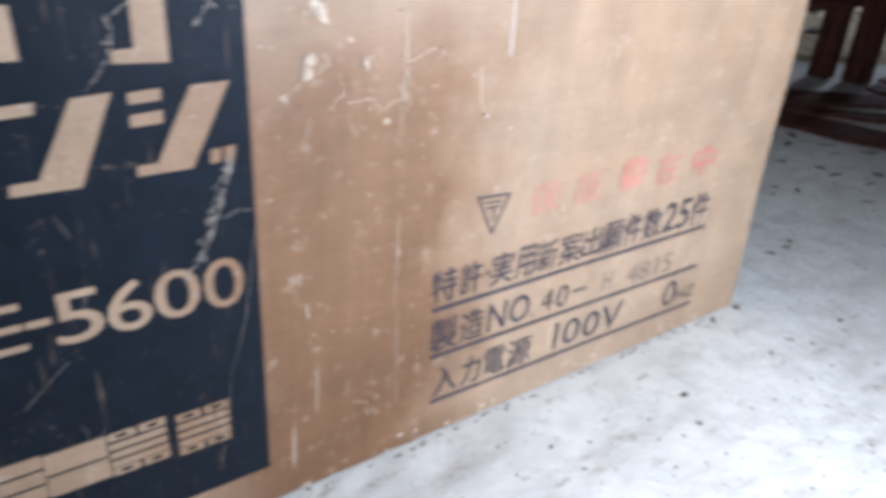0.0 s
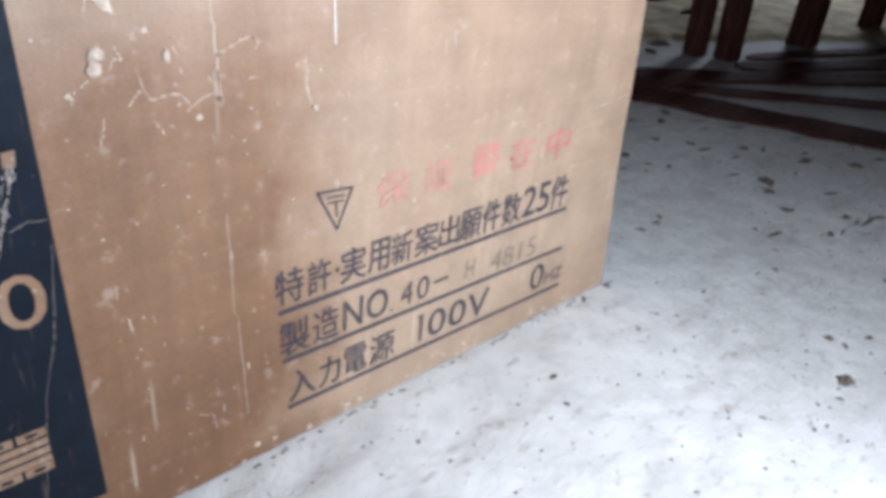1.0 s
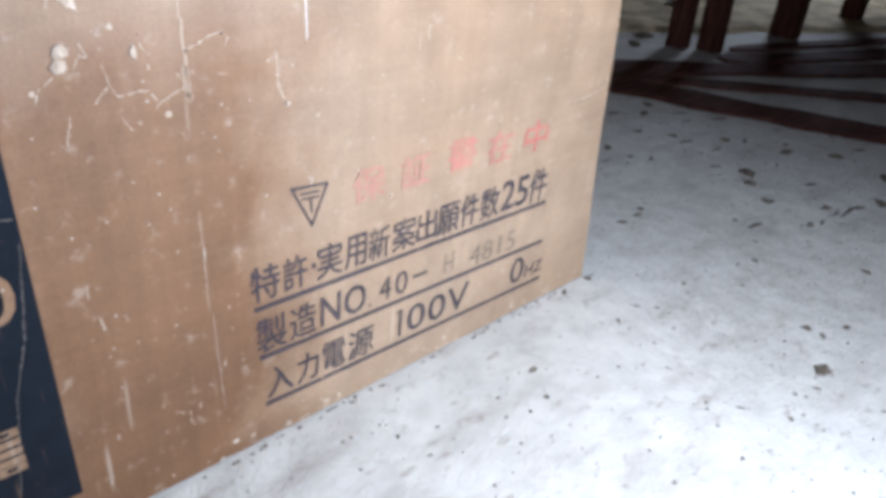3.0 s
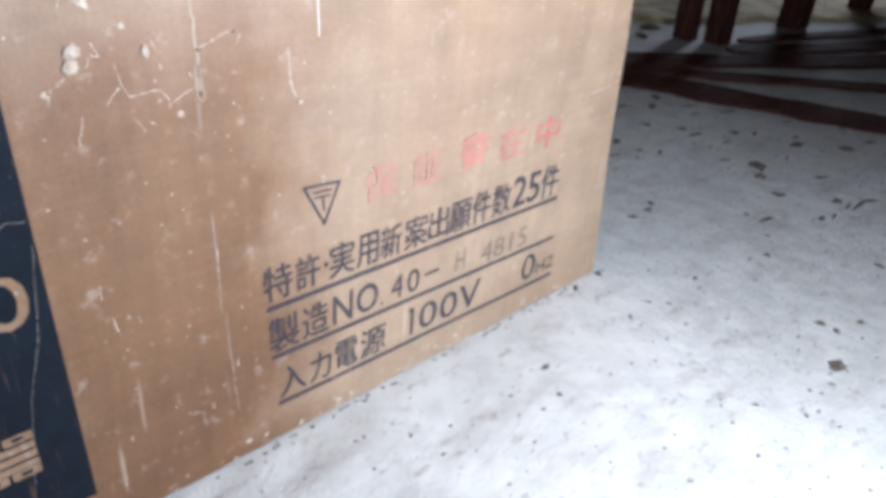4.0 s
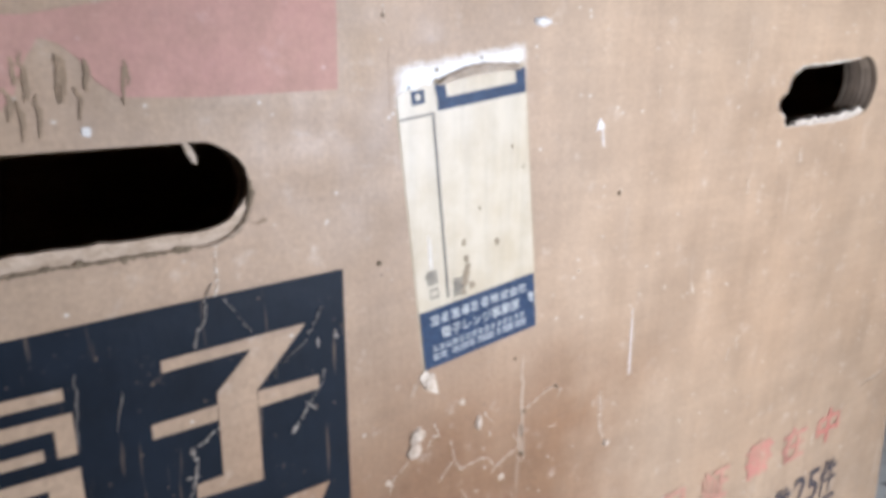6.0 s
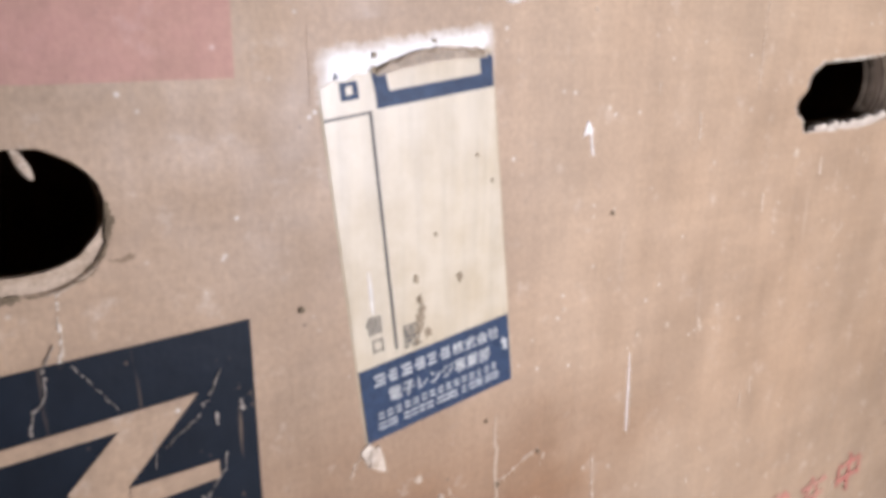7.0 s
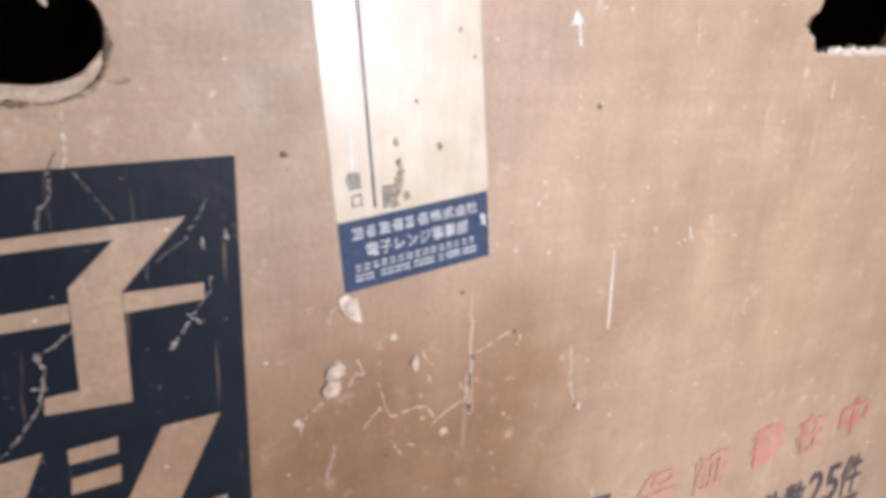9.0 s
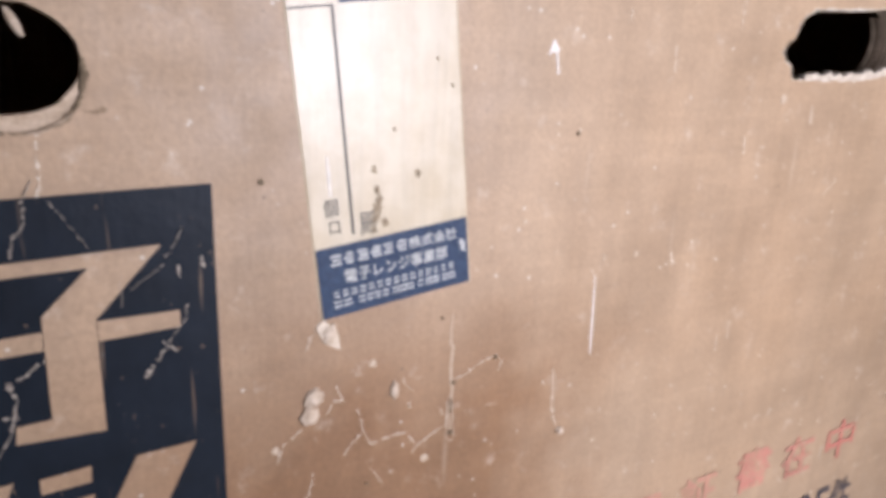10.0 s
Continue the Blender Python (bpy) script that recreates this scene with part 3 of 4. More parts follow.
# the maker's mark as four plain barred blocks
for x0, z0, gaps in ((-0.150, 0.076, 2), (-0.1195, 0.0745, 1), (-0.0885, 0.0735, 4), (-0.053, 0.071, 4)):
    w, h = 0.030, 0.031
    bars = []
    for i in range(gaps + 1):
        a, b = z0 + h * i / (gaps + 1), z0 + h * (i + 1) / (gaps + 1) - 0.0018
        if gaps > 2 and i in (0, gaps):
            for u0 in (0.0, 0.53):
                bars += [rect(x0 + w * u0, x0 + w * (u0 + 0.14), a, b + 0.001), rect(x0 + w * (u0 + 0.33), x0 + w * (u0 + 0.47), a, b + 0.001), rect(x0 + w * (u0 + 0.14), x0 + w * (u0 + 0.33), a, a + 0.0014), rect(x0 + w * (u0 + 0.14), x0 + w * (u0 + 0.33), b - 0.0004, b + 0.001)]
        else:
            bars.append(rect(x0, x0 + w, a, b))
    for bar in bars:
        part("mark_bar", flats([bar], Y2, -0.0001), CARD, panel)

# grime that has run down beside the faded patch
random.seed(17)
for i in range(16):
    x, z = random.uniform(-0.104, -0.064), random.uniform(0.436, 0.450)
    part("grime_streak", flats(ribbon([(x, z), (x + 0.0006, z - 0.004), (x, z - random.uniform(0.006, 0.013))], random.uniform(0.0008, 0.0022)), -0.00045 - 0.00001 * i), GRIME_AND_SHADE, front, "greyish grime streak")

# the black specification lines
for (xa, za), (xb, zb) in (((0.119, 0.1168), (0.4145, 0.1150)), ((0.121, 0.0765), (0.420, 0.0722)), ((0.124, 0.0341), (0.4262, 0.0292))):
    part("printed_line", flats([[(xa, za - 0.0017), (xb, zb - 0.0017), (xb, zb + 0.0017), (xa, za + 0.0017)]], Y2), BLACK, front, "black ruled line")
for body, x0, x1, z0, z1, bold in (
        ("特", 0.1172, 0.1380, 0.1225, 0.1485, 0.014), ("許", 0.1410, 0.1592, 0.1225, 0.1480, 0.014), ("・", 0.1628, 0.1660, 0.1335, 0.1370, 0.0),
        ("実", 0.1672, 0.1882, 0.1220, 0.1485, 0.014), ("用", 0.1902, 0.2090, 0.1220, 0.1480, 0.014), ("新", 0.2112, 0.2302, 0.1215, 0.1480, 0.014), ("案", 0.2332, 0.2560, 0.1215, 0.1480, 0.014),
        ("出", 0.2572, 0.2780, 0.1220, 0.1480, 0.014), ("願", 0.2792, 0.3020, 0.1210, 0.1475, 0.012), ("件", 0.3035, 0.3240, 0.1210, 0.1490, 0.012), ("数", 0.3262, 0.3490, 0.1205, 0.1490, 0.012),
        ("2", 0.3515, 0.3682, 0.1220, 0.1505, 0.012), ("5", 0.3700, 0.3865, 0.1215, 0.1500, 0.012), ("件", 0.3880, 0.4115, 0.1200, 0.1510, 0.010),
        ("製", 0.1192, 0.1420, 0.0800, 0.1080, 0.012), ("造", 0.1450, 0.1662, 0.0805, 0.1075, 0.012), ("N", 0.1700, 0.1872, 0.0815, 0.1065, 0.012), ("O", 0.1905, 0.2105, 0.0810, 0.1060, 0.012),
        (".", 0.2130, 0.2155, 0.0812, 0.0840, 0.0), ("4", 0.2228, 0.2345, 0.0815, 0.1025, 0.0), ("0", 0.2388, 0.2512, 0.0810, 0.1020, 0.0),
        ("入", 0.1252, 0.1465, 0.0385, 0.0645, 0.016), ("力", 0.1500, 0.1682, 0.0385, 0.0640, 0.014), ("電", 0.1720, 0.1922, 0.0385, 0.0645, 0.012), ("源", 0.1950, 0.2192, 0.0375, 0.0640, 0.012),
        ("0", 0.2538, 0.2735, 0.0385, 0.0645, 0.006), ("0", 0.2768, 0.2970, 0.0380, 0.0640, 0.006), ("V", 0.2985, 0.3245, 0.0375, 0.0640, 0.008),
        ("0", 0.3795, 0.3980, 0.0370, 0.0650, 0.004), ("H", 0.4010, 0.4128, 0.0385, 0.0520, 0.0), ("Z", 0.4145, 0.4265, 0.0385, 0.0515, 0.0)):
    dense = ord(body) > 1000
    lettering(body, x0, x1, z0, z1, Y2, BLACK, front, "printed_text", 0.0 if dense else bold, label="black printed characters", weight=0.00028 if dense else 0.0)
part("printed_text", flats([rect(0.2448, 0.2480, 0.0390, 0.0650), [(0.2422, 0.0620), (0.2448, 0.0628), (0.2448, 0.0650), (0.2440, 0.0650)]], Y2), BLACK, front, "black printed figure one")
part("printed_line", flats([rect(0.2570, 0.2715, 0.0905, 0.0928)], Y2), BLACK, front)
lettering("H", 0.2905, 0.3010, 0.082, 0.1015, Y2, GREY, front, "stamped_text", 0.0, label="thin grey stamped character")
lettering("4815", 0.3200, 0.3785, 0.0785, 0.0985, Y2, GREY, front, "stamped_text", 0.0, label="thin grey stamped number")
for body, x0, x1, z0, z1, ink, bold in (("保", 0.1950, 0.2235, 0.1720, 0.1965, RED_PALE, 0.02), ("証", 0.2380, 0.2655, 0.1720, 0.1965, RED_PALE, 0.02), ("書", 0.2840, 0.3130, 0.1740, 0.2005, RED_FADED, 0.024),
                                        ("在", 0.3265, 0.3555, 0.1705, 0.1970, RED_FADED, 0.014), ("中", 0.3710, 0.4005, 0.1700, 0.1975, RED, 0.012)):
    lettering(body, x0, x1, z0, z1, Y2, ink, front, "stamped_text", label="worn red stamped character", weight=bold * 0.03)
# approval triangle
ta, tb, tc = Vector((0.1487, 0.1955)), Vector((0.1752, 0.1937)), Vector((0.1636, 0.1665))


def stroke(p, q, w):
    d = Vector((q[0] - p[0], q[1] - p[1])).normalized() * w / 2
    n = Vector((-d.y, d.x))
    return [tuple(Vector(p) - d + n), tuple(Vector(p) - d - n), tuple(Vector(q) + d - n), tuple(Vector(q) + d + n)]


part("printed_mark", flats([stroke(ta, tb, 0.0016), stroke(tb, tc, 0.0016), stroke(tc, ta, 0.0016), stroke((0.1558, 0.1905), (0.1685, 0.1897), 0.0013),
                            stroke((0.1568, 0.1868), (0.1680, 0.1860), 0.0013), stroke((0.1625, 0.1858), (0.1634, 0.1765), 0.0014)], Y2), BLACK, front, "black triangular approval mark")

# ---- the shipping label ----
TAG = ((0.0353, 0.3224), (0.0945, 0.3291), (0.0817, 0.4480), (0.0226, 0.4400))


def on_tag(s, t):
    (ax, az), (bx, bz), (cx, cz), (dx, dz) = TAG
    return (ax * (1 - s) * (1 - t) + bx * s * (1 - t) + cx * s * t + dx * (1 - s) * t, az * (1 - s) * (1 - t) + bz * s * (1 - t) + cz * s * t + dz * (1 - s) * t)


def tag_poly(*st):
    return [on_tag(s, t) for s, t in st]


def tag_rect(s0, s1, t0, t1):
    return tag_poly((s0, t0), (s1, t0), (s1, t1), (s0, t1))


label = part("shipping_label", flats([tag_poly((0, 0), (1, 0), (1, 0.25), (1.0, 0.6), (1, 0.9), (1.0, 0.962), (0.975, 0.972), (0.94, 0.966), (0.90, 0.978), (0.86, 0.972), (0.80, 0.985), (0.74, 0.979), (0.66, 0.99), (0.6, 0.982), (0.53, 0.987), (0.46, 0.976), (0.40, 0.98), (0.34, 0.966), (0.29, 0.968), (0.25, 0.956), (0.2, 0.96), (0.14, 0.946), (0.09, 0.952), (0.04, 0.945), (0.0, 0.938), (0, 0.5), (0, 0.22))], -0.0003), PAPER, carton, "yellowed paper shipping label with torn top edge")
YL = -0.0005
# the pasted edges slope down to the board
middle = sum(v.co.x for v in label.data.vertices) / len(label.data.vertices)
for v in label.data.vertices:
    if v.co.y > -0.0001:
        v.co.x += 0.0007 if v.co.x > middle else -0.0007
part("blue_strip", flats([tag_rect(0.0, 1.0, 0.0, 0.215)], YL, -0.0003), LABEL_BLUE, label, "blue printed strip")
part("blue_frame", flats([tag_rect(0.285, 1.0, 0.870, 0.907), tag_poly((0.285, 0.907), (0.36, 0.907), (0.345, 0.962), (0.27, 0.966)), tag_rect(0.92, 1.0, 0.907, 0.952)], YL, -0.0003), LABEL_BLUE, label, "blue printed frame")
part("blue_mark", flats([tag_rect(0.10, 0.128, 0.902, 0.944), tag_rect(0.165, 0.193, 0.902, 0.944), tag_rect(0.128, 0.165, 0.902, 0.914), tag_rect(0.128, 0.165, 0.934, 0.944), tag_poly((0.08, 0.952), (0.10, 0.956), (0.085, 0.968))], YL, -0.0003), LABEL_BLUE, label, "small blue printed square")
part("label_line", flats([tag_poly((0.232, 0.24), (0.246, 0.24), (0.252, 0.862), (0.239, 0.862))], YL, -0.0003), LABEL_BLACK, label, "thin black line")
part("label_line", flats([tag_rect(0.0, 0.255, 0.863, 0.868)], YL, -0.0003), LABEL_BLACK, label)
for body, s0, s1, t0, t1 in (("個", 0.074, 0.162, 0.303, 0.354), ("口", 0.099, 0.162, 0.251, 0.288), ("殿", 0.285, 0.395, 0.228, 0.296)):
    lettering(body, s0, s1, t0, t1, YL, LABEL_BLACK, label, "label_text", 0.0, on_tag)
# the maker's name as plain barred blocks, the rest of its line and the department in type
for k in range(6):
    a = 0.082 + 0.0842 * k
    for t0, t1 in ((0.157, 0.164), (0.1695, 0.1765), (0.182, 0.189)):
        part("label_bar", flats([tag_rect(a + 0.012 * ((k + int(t0 * 80)) % 2), a + 0.066 - 0.01 * (k % 3 == 1), t0, t1)], -0.0007, YL), LABEL_WHITE, label)
lettering("株式会社", 0.588, 0.922, 0.155, 0.191, -0.0007, LABEL_WHITE, label, "label_text", 0.0, on_tag, weight=0.00007)
lettering("電子レンジ事業部", 0.158, 0.845, 0.097, 0.139, -0.0007, LABEL_WHITE, label, "label_text", 0.0, on_tag, weight=0.00007)
for k in range(15):
    a = 0.08 + 0.0555 * k
    for t0, t1 in ((0.059, 0.0645), (0.072, 0.0775)):
        part("label_bar", flats([tag_rect(a, a + 0.036 - 0.008 * (k > 11), t0, t1)], -0.0007, YL), LABEL_WHITE, label)
for s0, s1 in ((0.075, 0.125), (0.135, 0.19), (0.235, 0.275), (0.285, 0.325), (0.335, 0.375), (0.385, 0.43), (0.455, 0.60), (0.63, 0.66), (0.68, 0.78), (0.80, 0.90)):
    for t0, t1 in ((0.028, 0.0335), (0.0415, 0.047)):
        part("label_bar", flats([tag_rect(s0, s1, t0, t1)], -0.0007, YL), LABEL_WHITE, label)
part("rubbed_spot", flats([tag_poly((0.935, 0.135), (0.955, 0.15), (0.965, 0.14), (0.985, 0.138), (0.975, 0.118), (0.985, 0.10), (0.962, 0.112), (0.945, 0.108), (0.95, 0.124))], -0.00065, YL), LABEL_WHITE, label, "pale rubbed spot")
# vertical glint on the glossy paper, laid on as a white shape
part("gloss_streak", flats([tag_poly((0.118, 0.362), (0.13, 0.362), (0.136, 0.42), (0.133, 0.475), (0.124, 0.475), (0.12, 0.42))], -0.00045, -0.0003), RESIDUE, label, "white glint painted on the label")
random.seed(21)
spots = []
for s, t, r in ((0.40, 0.415, 0.0016), (0.41, 0.355, 0.0018), (0.40, 0.30, 0.0024), (0.44, 0.255, 0.002), (0.385, 0.27, 0.002), (0.42, 0.325, 0.0018), (0.68, 0.38, 0.0017), (0.37, 0.24, 0.0015), (0.55, 0.52, 0.0008), (0.95, 0.62, 0.0008), (0.86, 0.70, 0.0007)):
    x, z = on_tag(s, t)
    part("mould_spot", flats([blot(x, z, r * 0.8, 22, 0.5, 0.75)], -0.0006 - 0.00001 * len(spots), -0.0003), MILDEW, label, "dark mould spot")
    spots.append((x, z))
random.seed(33)
# residue plate; the bright glow around it is part of its colour
part("paper_residue", flats([[(0.0205, 0.4285), (0.0225, 0.4285), (0.0840, 0.4385), (0.0860, 0.4385), (0.0860, 0.4575), (0.0530, 0.4530), (0.0205, 0.4490)]], -0.00015), HALO, label, "white paper residue above the label with its soft glow painted in")
# edge of the tear; the flap's shadow line is drawn as a dark ribbon
tear = [on_tag(u, v) for u, v in ((0.30, 0.955), (0.36, 0.968), (0.45, 0.977), (0.56, 0.984), (0.66, 0.986), (0.76, 0.975), (0.84, 0.969), (0.93, 0.960), (0.985, 0.958))]
part("tear", flats(ribbon(tear, 0.0008), -0.0018), RIM, label, "dark line of a tear with its shadow painted in")
for u, v, r in ((0.644, 1.007, 0.0007), (0.30, 0.995, 0.0009), (0.29, 0.96, 0.0012), (0.93, 0.962, 0.0011)):
    x, z = on_tag(u, v)
    part("mould_spot", flats([blot(x, z, r, 14, 0.4)], -0.00065, -0.0003), MILDEW, label, "dark fleck")
# lifted, curled tear at the top of the label
bm = bmesh.new()
rows = []
for i in range(15):
    s = 0.30 + 0.66 * i / 14
    arch = math.sin(math.pi * i / 14)
    row = []
    for k in range(4):
        x, z = on_tag(s, 0.945 + 0.012 * arch + (0.022 + 0.012 * arch) * k / 3)
        row.append(bm.verts.new((x, -0.0006 - 0.0007 * arch * (1 - k / 3) ** 1.5, z)))
    rows.append(row)
for a, b in zip(rows, rows[1:]):
    for k in range(3):
        bm.faces.new((a[k], b[k], b[k + 1], a[k + 1]))
bmesh.ops.solidify(bm, geom=bm.faces[:], thickness=0.0003)
part("torn_flap", bm, TORN, label, "curled torn paper flap")
part("paper_scrap", flats([[(0.0325, 0.3205), (0.0355, 0.3225), (0.0405, 0.317), (0.0415, 0.3105), (0.0375, 0.3125), (0.034, 0.3165)]], -0.0007), TORN, carton, "loose scrap of pale paper")

# ---- scuffs, cracks and lumps on the board ----
random.seed(5)


def crack(points, width, material, name, y):
    """A hairline crack: short uneven dashes along a line, with flakes here and there."""
    polys = []
    for (ax, az), (bx, bz) in zip(points, points[1:]):
        d = math.hypot(bx - ax, bz - az)
        n = max(2, int(d / 0.0008))
        ox = oz = 0.0
        for i in range(n):
            nx, nz = random.gauss(0, 0.00022), random.gauss(0, 0.00022)
            p = (ax + (bx - ax) * i / n + ox, az + (bz - az) * i / n + oz)
            q = (ax + (bx - ax) * (i + 1) / n + nx, az + (bz - az) * (i + 1) / n + nz)
            ox, oz = nx, nz
            if random.random() < 0.14:
                continue
            e = math.hypot(q[0] - p[0], q[1] - p[1]) or 1e-6
            w = width * random.choice((0.25, 0.3, 0.4, 0.55, 0.9)) / 2
            vx, vz = -(q[1] - p[1]) / e * w, (q[0] - p[0]) / e * w
            polys.append([(p[0] + vx, p[1] + vz), (p[0] - vx, p[1] - vz), (q[0] - vx, q[1] - vz), (q[0] + vx, q[1] + vz)])
            if random.random() < 0.1:
                polys.append(blot(q[0], q[1], width * random.uniform(0.4, 0.8), 7, 0.4))
    return part(name, flats(polys, y), material, front)


rim = sorted((x + 0.0003, z - 0.0004) for x, z in HOLE_L if z < 0.409 and x > -0.13)
for w, y in ((0.0016, -0.0002), (0.0011, -0.00025)):
    crack(rim, w, MOULD, "torn_seam", y)
# crease by the right edge, its shading drawn as dark and pale strokes
crack([(0.4240, 0.2040), (0.4480, 0.2060), (0.4700, 0.2095), (0.4780, 0.2115)], 0.0016, GRIME_AND_SHADE, "crease", -0.0002)
crack([(0.4300, 0.2052), (0.4600, 0.2090), (0.4770, 0.2125)], 0.0012, PALE, "crease", -0.00015)
crack([(-0.0330, 0.3945), (-0.0300, 0.3935), (-0.0270, 0.3948)], 0.0012, GRIME_AND_SHADE, "torn_seam", -0.0002)
crack([(-0.0445, 0.3880), (-0.0452, 0.3840), (-0.0450, 0.3760), (-0.0458, 0.3710)], 0.0009, PALE, "crack", -0.0002)


def scratch(points, width, material=PALE, name="scratch", y=-0.00015):
    return part(name, flats(ribbon(points, width * 0.52), y), material, front)


for pts, w in (
        (((0.0290, 0.3120), (0.0300, 0.3150), (0.0330, 0.3190)), 0.0009), (((0.0180, 0.2710), (0.0200, 0.2770), (0.0270, 0.2820)), 0.0011), (((0.0290, 0.2530), (0.0310, 0.2630)), 0.0011),
        (((0.0360, 0.2850), (0.0390, 0.2900), (0.0430, 0.2900), (0.0400, 0.2960)), 0.0011), (((0.0430, 0.2670), (0.0460, 0.2710), (0.0510, 0.2750), (0.0490, 0.2850)), 0.0012),
        (((0.0510, 0.2750), (0.0540, 0.2690), (0.0640, 0.2705), (0.0690, 0.2700), (0.0740, 0.2630), (0.0820, 0.2670), (0.0860, 0.2685)), 0.0014), (((0.0740, 0.2630), (0.0720, 0.2600)), 0.0013),
        (((0.0900, 0.2880), (0.0960, 0.2900), (0.1020, 0.2930), (0.1090, 0.2950), (0.1130, 0.2920), (0.1110, 0.2880)), 0.0012), (((0.1090, 0.2950), (0.1103, 0.2965)), 0.001),
        (((0.0670, 0.2950), (0.0680, 0.2910), (0.0710, 0.2880)), 0.0008), (((0.0650, 0.2840), (0.0670, 0.2860)), 0.0012), (((0.0700, 0.2830), (0.0702, 0.2800)), 0.0012), (((0.0840, 0.2770), (0.0850, 0.2740)), 0.0012),
        (((0.1060, 0.2730), (0.1110, 0.2732)), 0.0007), (((0.0540, 0.2590), (0.0570, 0.2540), (0.0590, 0.2500)), 0.0008), (((0.0620, 0.2550), (0.0640, 0.2540)), 0.0012),
        (((0.0873, 0.2820), (0.0872, 0.2710), (0.0872, 0.2640), (0.0895, 0.2605), (0.0912, 0.2630), (0.0902, 0.2700), (0.0893, 0.2830)), 0.0008),
        (((0.0884, 0.1982), (0.0891, 0.1665), (0.0889, 0.1283)), 0.0011), (((0.091, 0.1258), (0.0938, 0.0462)), 0.0008),
        (((0.1655, 0.4330), (0.1650, 0.4280)), 0.0012), (((0.0598, 0.0628), (0.0704, 0.0577), (0.0697, 0.0487)), 0.0012),
        (((0.1407, 0.2835), (0.1420, 0.2620), (0.1460, 0.2518)), 0.0016), (((0.1925, 0.4200), (0.1935, 0.4085)), 0.0012), (((0.2548, 0.2830), (0.2555, 0.2760)), 0.0014),
        (((0.2055, 0.3290), (0.2065, 0.3235)), 0.0014), (((0.2320, 0.4650), (0.2322, 0.4280)), 0.0009), (((0.0183, 0.4696), (0.0186, 0.4580)), 0.0009),
         (((0.3160, 0.3480), (0.3260, 0.3550)), 0.0010)):
    crack(pts, w * 0.62, PALE, "crack", -0.00015)
for pts, w in (
        (((-0.0470, 0.3760), (-0.0500, 0.3700), (-0.0500, 0.3640), (-0.0530, 0.3600), (-0.0540, 0.3550)), 0.0013),
        (((-0.0440, 0.3700), (-0.0410, 0.3660), (-0.0370, 0.3590), (-0.0350, 0.3560)), 0.0006),
        (((-0.0090, 0.3600), (-0.0110, 0.3560), (-0.0160, 0.3480), (-0.0250, 0.3420)), 0.0008),
        (((-0.0110, 0.3480), (-0.0110, 0.3440)), 0.0018),
        (((-0.0040, 0.3500), (-0.0040, 0.3470)), 0.0030),
        (((-0.0090, 0.3350), (-0.0100, 0.3300), (-0.0140, 0.3250), (-0.0160, 0.3220), (-0.0190, 0.3180), (-0.0220, 0.3130)), 0.0013),
        (((-0.0170, 0.3240), (-0.0150, 0.3220), (-0.0130, 0.3200)), 0.0014),
        (((-0.0210, 0.3160), (-0.0230, 0.3130)), 0.0022),
        (((-0.0490, 0.3240), (-0.0540, 0.3200), (-0.0590, 0.3180), (-0.0570, 0.3140), (-0.0580, 0.3080), (-0.0600, 0.3010), (-0.0650, 0.2940), (-0.0710, 0.2880)), 0.0013),
        (((-0.0590, 0.3190), (-0.0580, 0.3170)), 0.0024),
        (((-0.0610, 0.3080), (-0.0570, 0.3070)), 0.0018),
        (((-0.0084, 0.2559), (-0.0158, 0.2317), (-0.0215, 0.2139), (-0.0302, 0.1964)), 0.0022), (((-0.0019, 0.2194), (-0.0100, 0.2205), (-0.0169, 0.2177)), 0.0009),
        (((-0.0015, 0.2059), (-0.009, 0.1536), (-0.0189, 0.12), (-0.0300, 0.0521)), 0.0006), 
        (((-0.1220, 0.1347), (-0.0984, 0.1568)), 0.0007), (((-0.0302, 0.1964), (-0.0380, 0.1900), (-0.0360, 0.1830)), 0.0022), (((-0.0120, 0.2480), (-0.0220, 0.2250), (-0.0240, 0.2060)), 0.0007)):
    crack(pts, w * 0.55, WEB, "crack", -0.00068)
# rubbed flecks along the long abrasion on the navy print
random.seed(27)
for i in range(46):
    u = random.random()
    x, z = -0.0095 - 0.022 * u + random.gauss(0, 0.0016), 0.252 - 0.056 * u + random.gauss(0, 0.002)
    if x < -0.002:
        scratch([(x, z), (x - 0.0006, z - random.uniform(0.001, 0.004))], random.uniform(0.0008, 0.0026), WEB, "rubbed_fleck", -0.00067)
part("scratch", flats([[(0.1594, 0.3232), (0.1598, 0.3234), (0.1604, 0.3150), (0.1612, 0.3000), (0.1616, 0.2862), (0.1609, 0.2860), (0.1603, 0.2990), (0.1598, 0.3140)]], -0.0002), RESIDUE, front, "white straight scratch")
part("pale_scuff", flats([[(0.1248, 0.4138), (0.1272, 0.4198), (0.1300, 0.4165), (0.1296, 0.4140), (0.1310, 0.4070), (0.1300, 0.4072), (0.1284, 0.4150), (0.1266, 0.4150)]], -0.0002), RESIDUE, front, "white arrow-shaped scuff")
part("pale_spot", flats([blot(-0.0775, 0.4265, 0.0014, 16, 0.15)], -0.0004), RESIDUE, front, "bright white speck")
# the shallow vertical cut with its nail pricks
scratch(((0.0881, 0.3161), (0.0884, 0.3015), (0.0891, 0.2871), (0.0883, 0.2763), (0.0889, 0.2644)), 0.0022, SCUFF)
part("nail_prick", flats([blot(0.0893, 0.2871, 0.0008)], -0.0008), MOULD, front)
part("nail_scratch", flats([rect(0.0885, 0.0889, 0.2740, 0.2800)], -0.0008), MOULD, front)
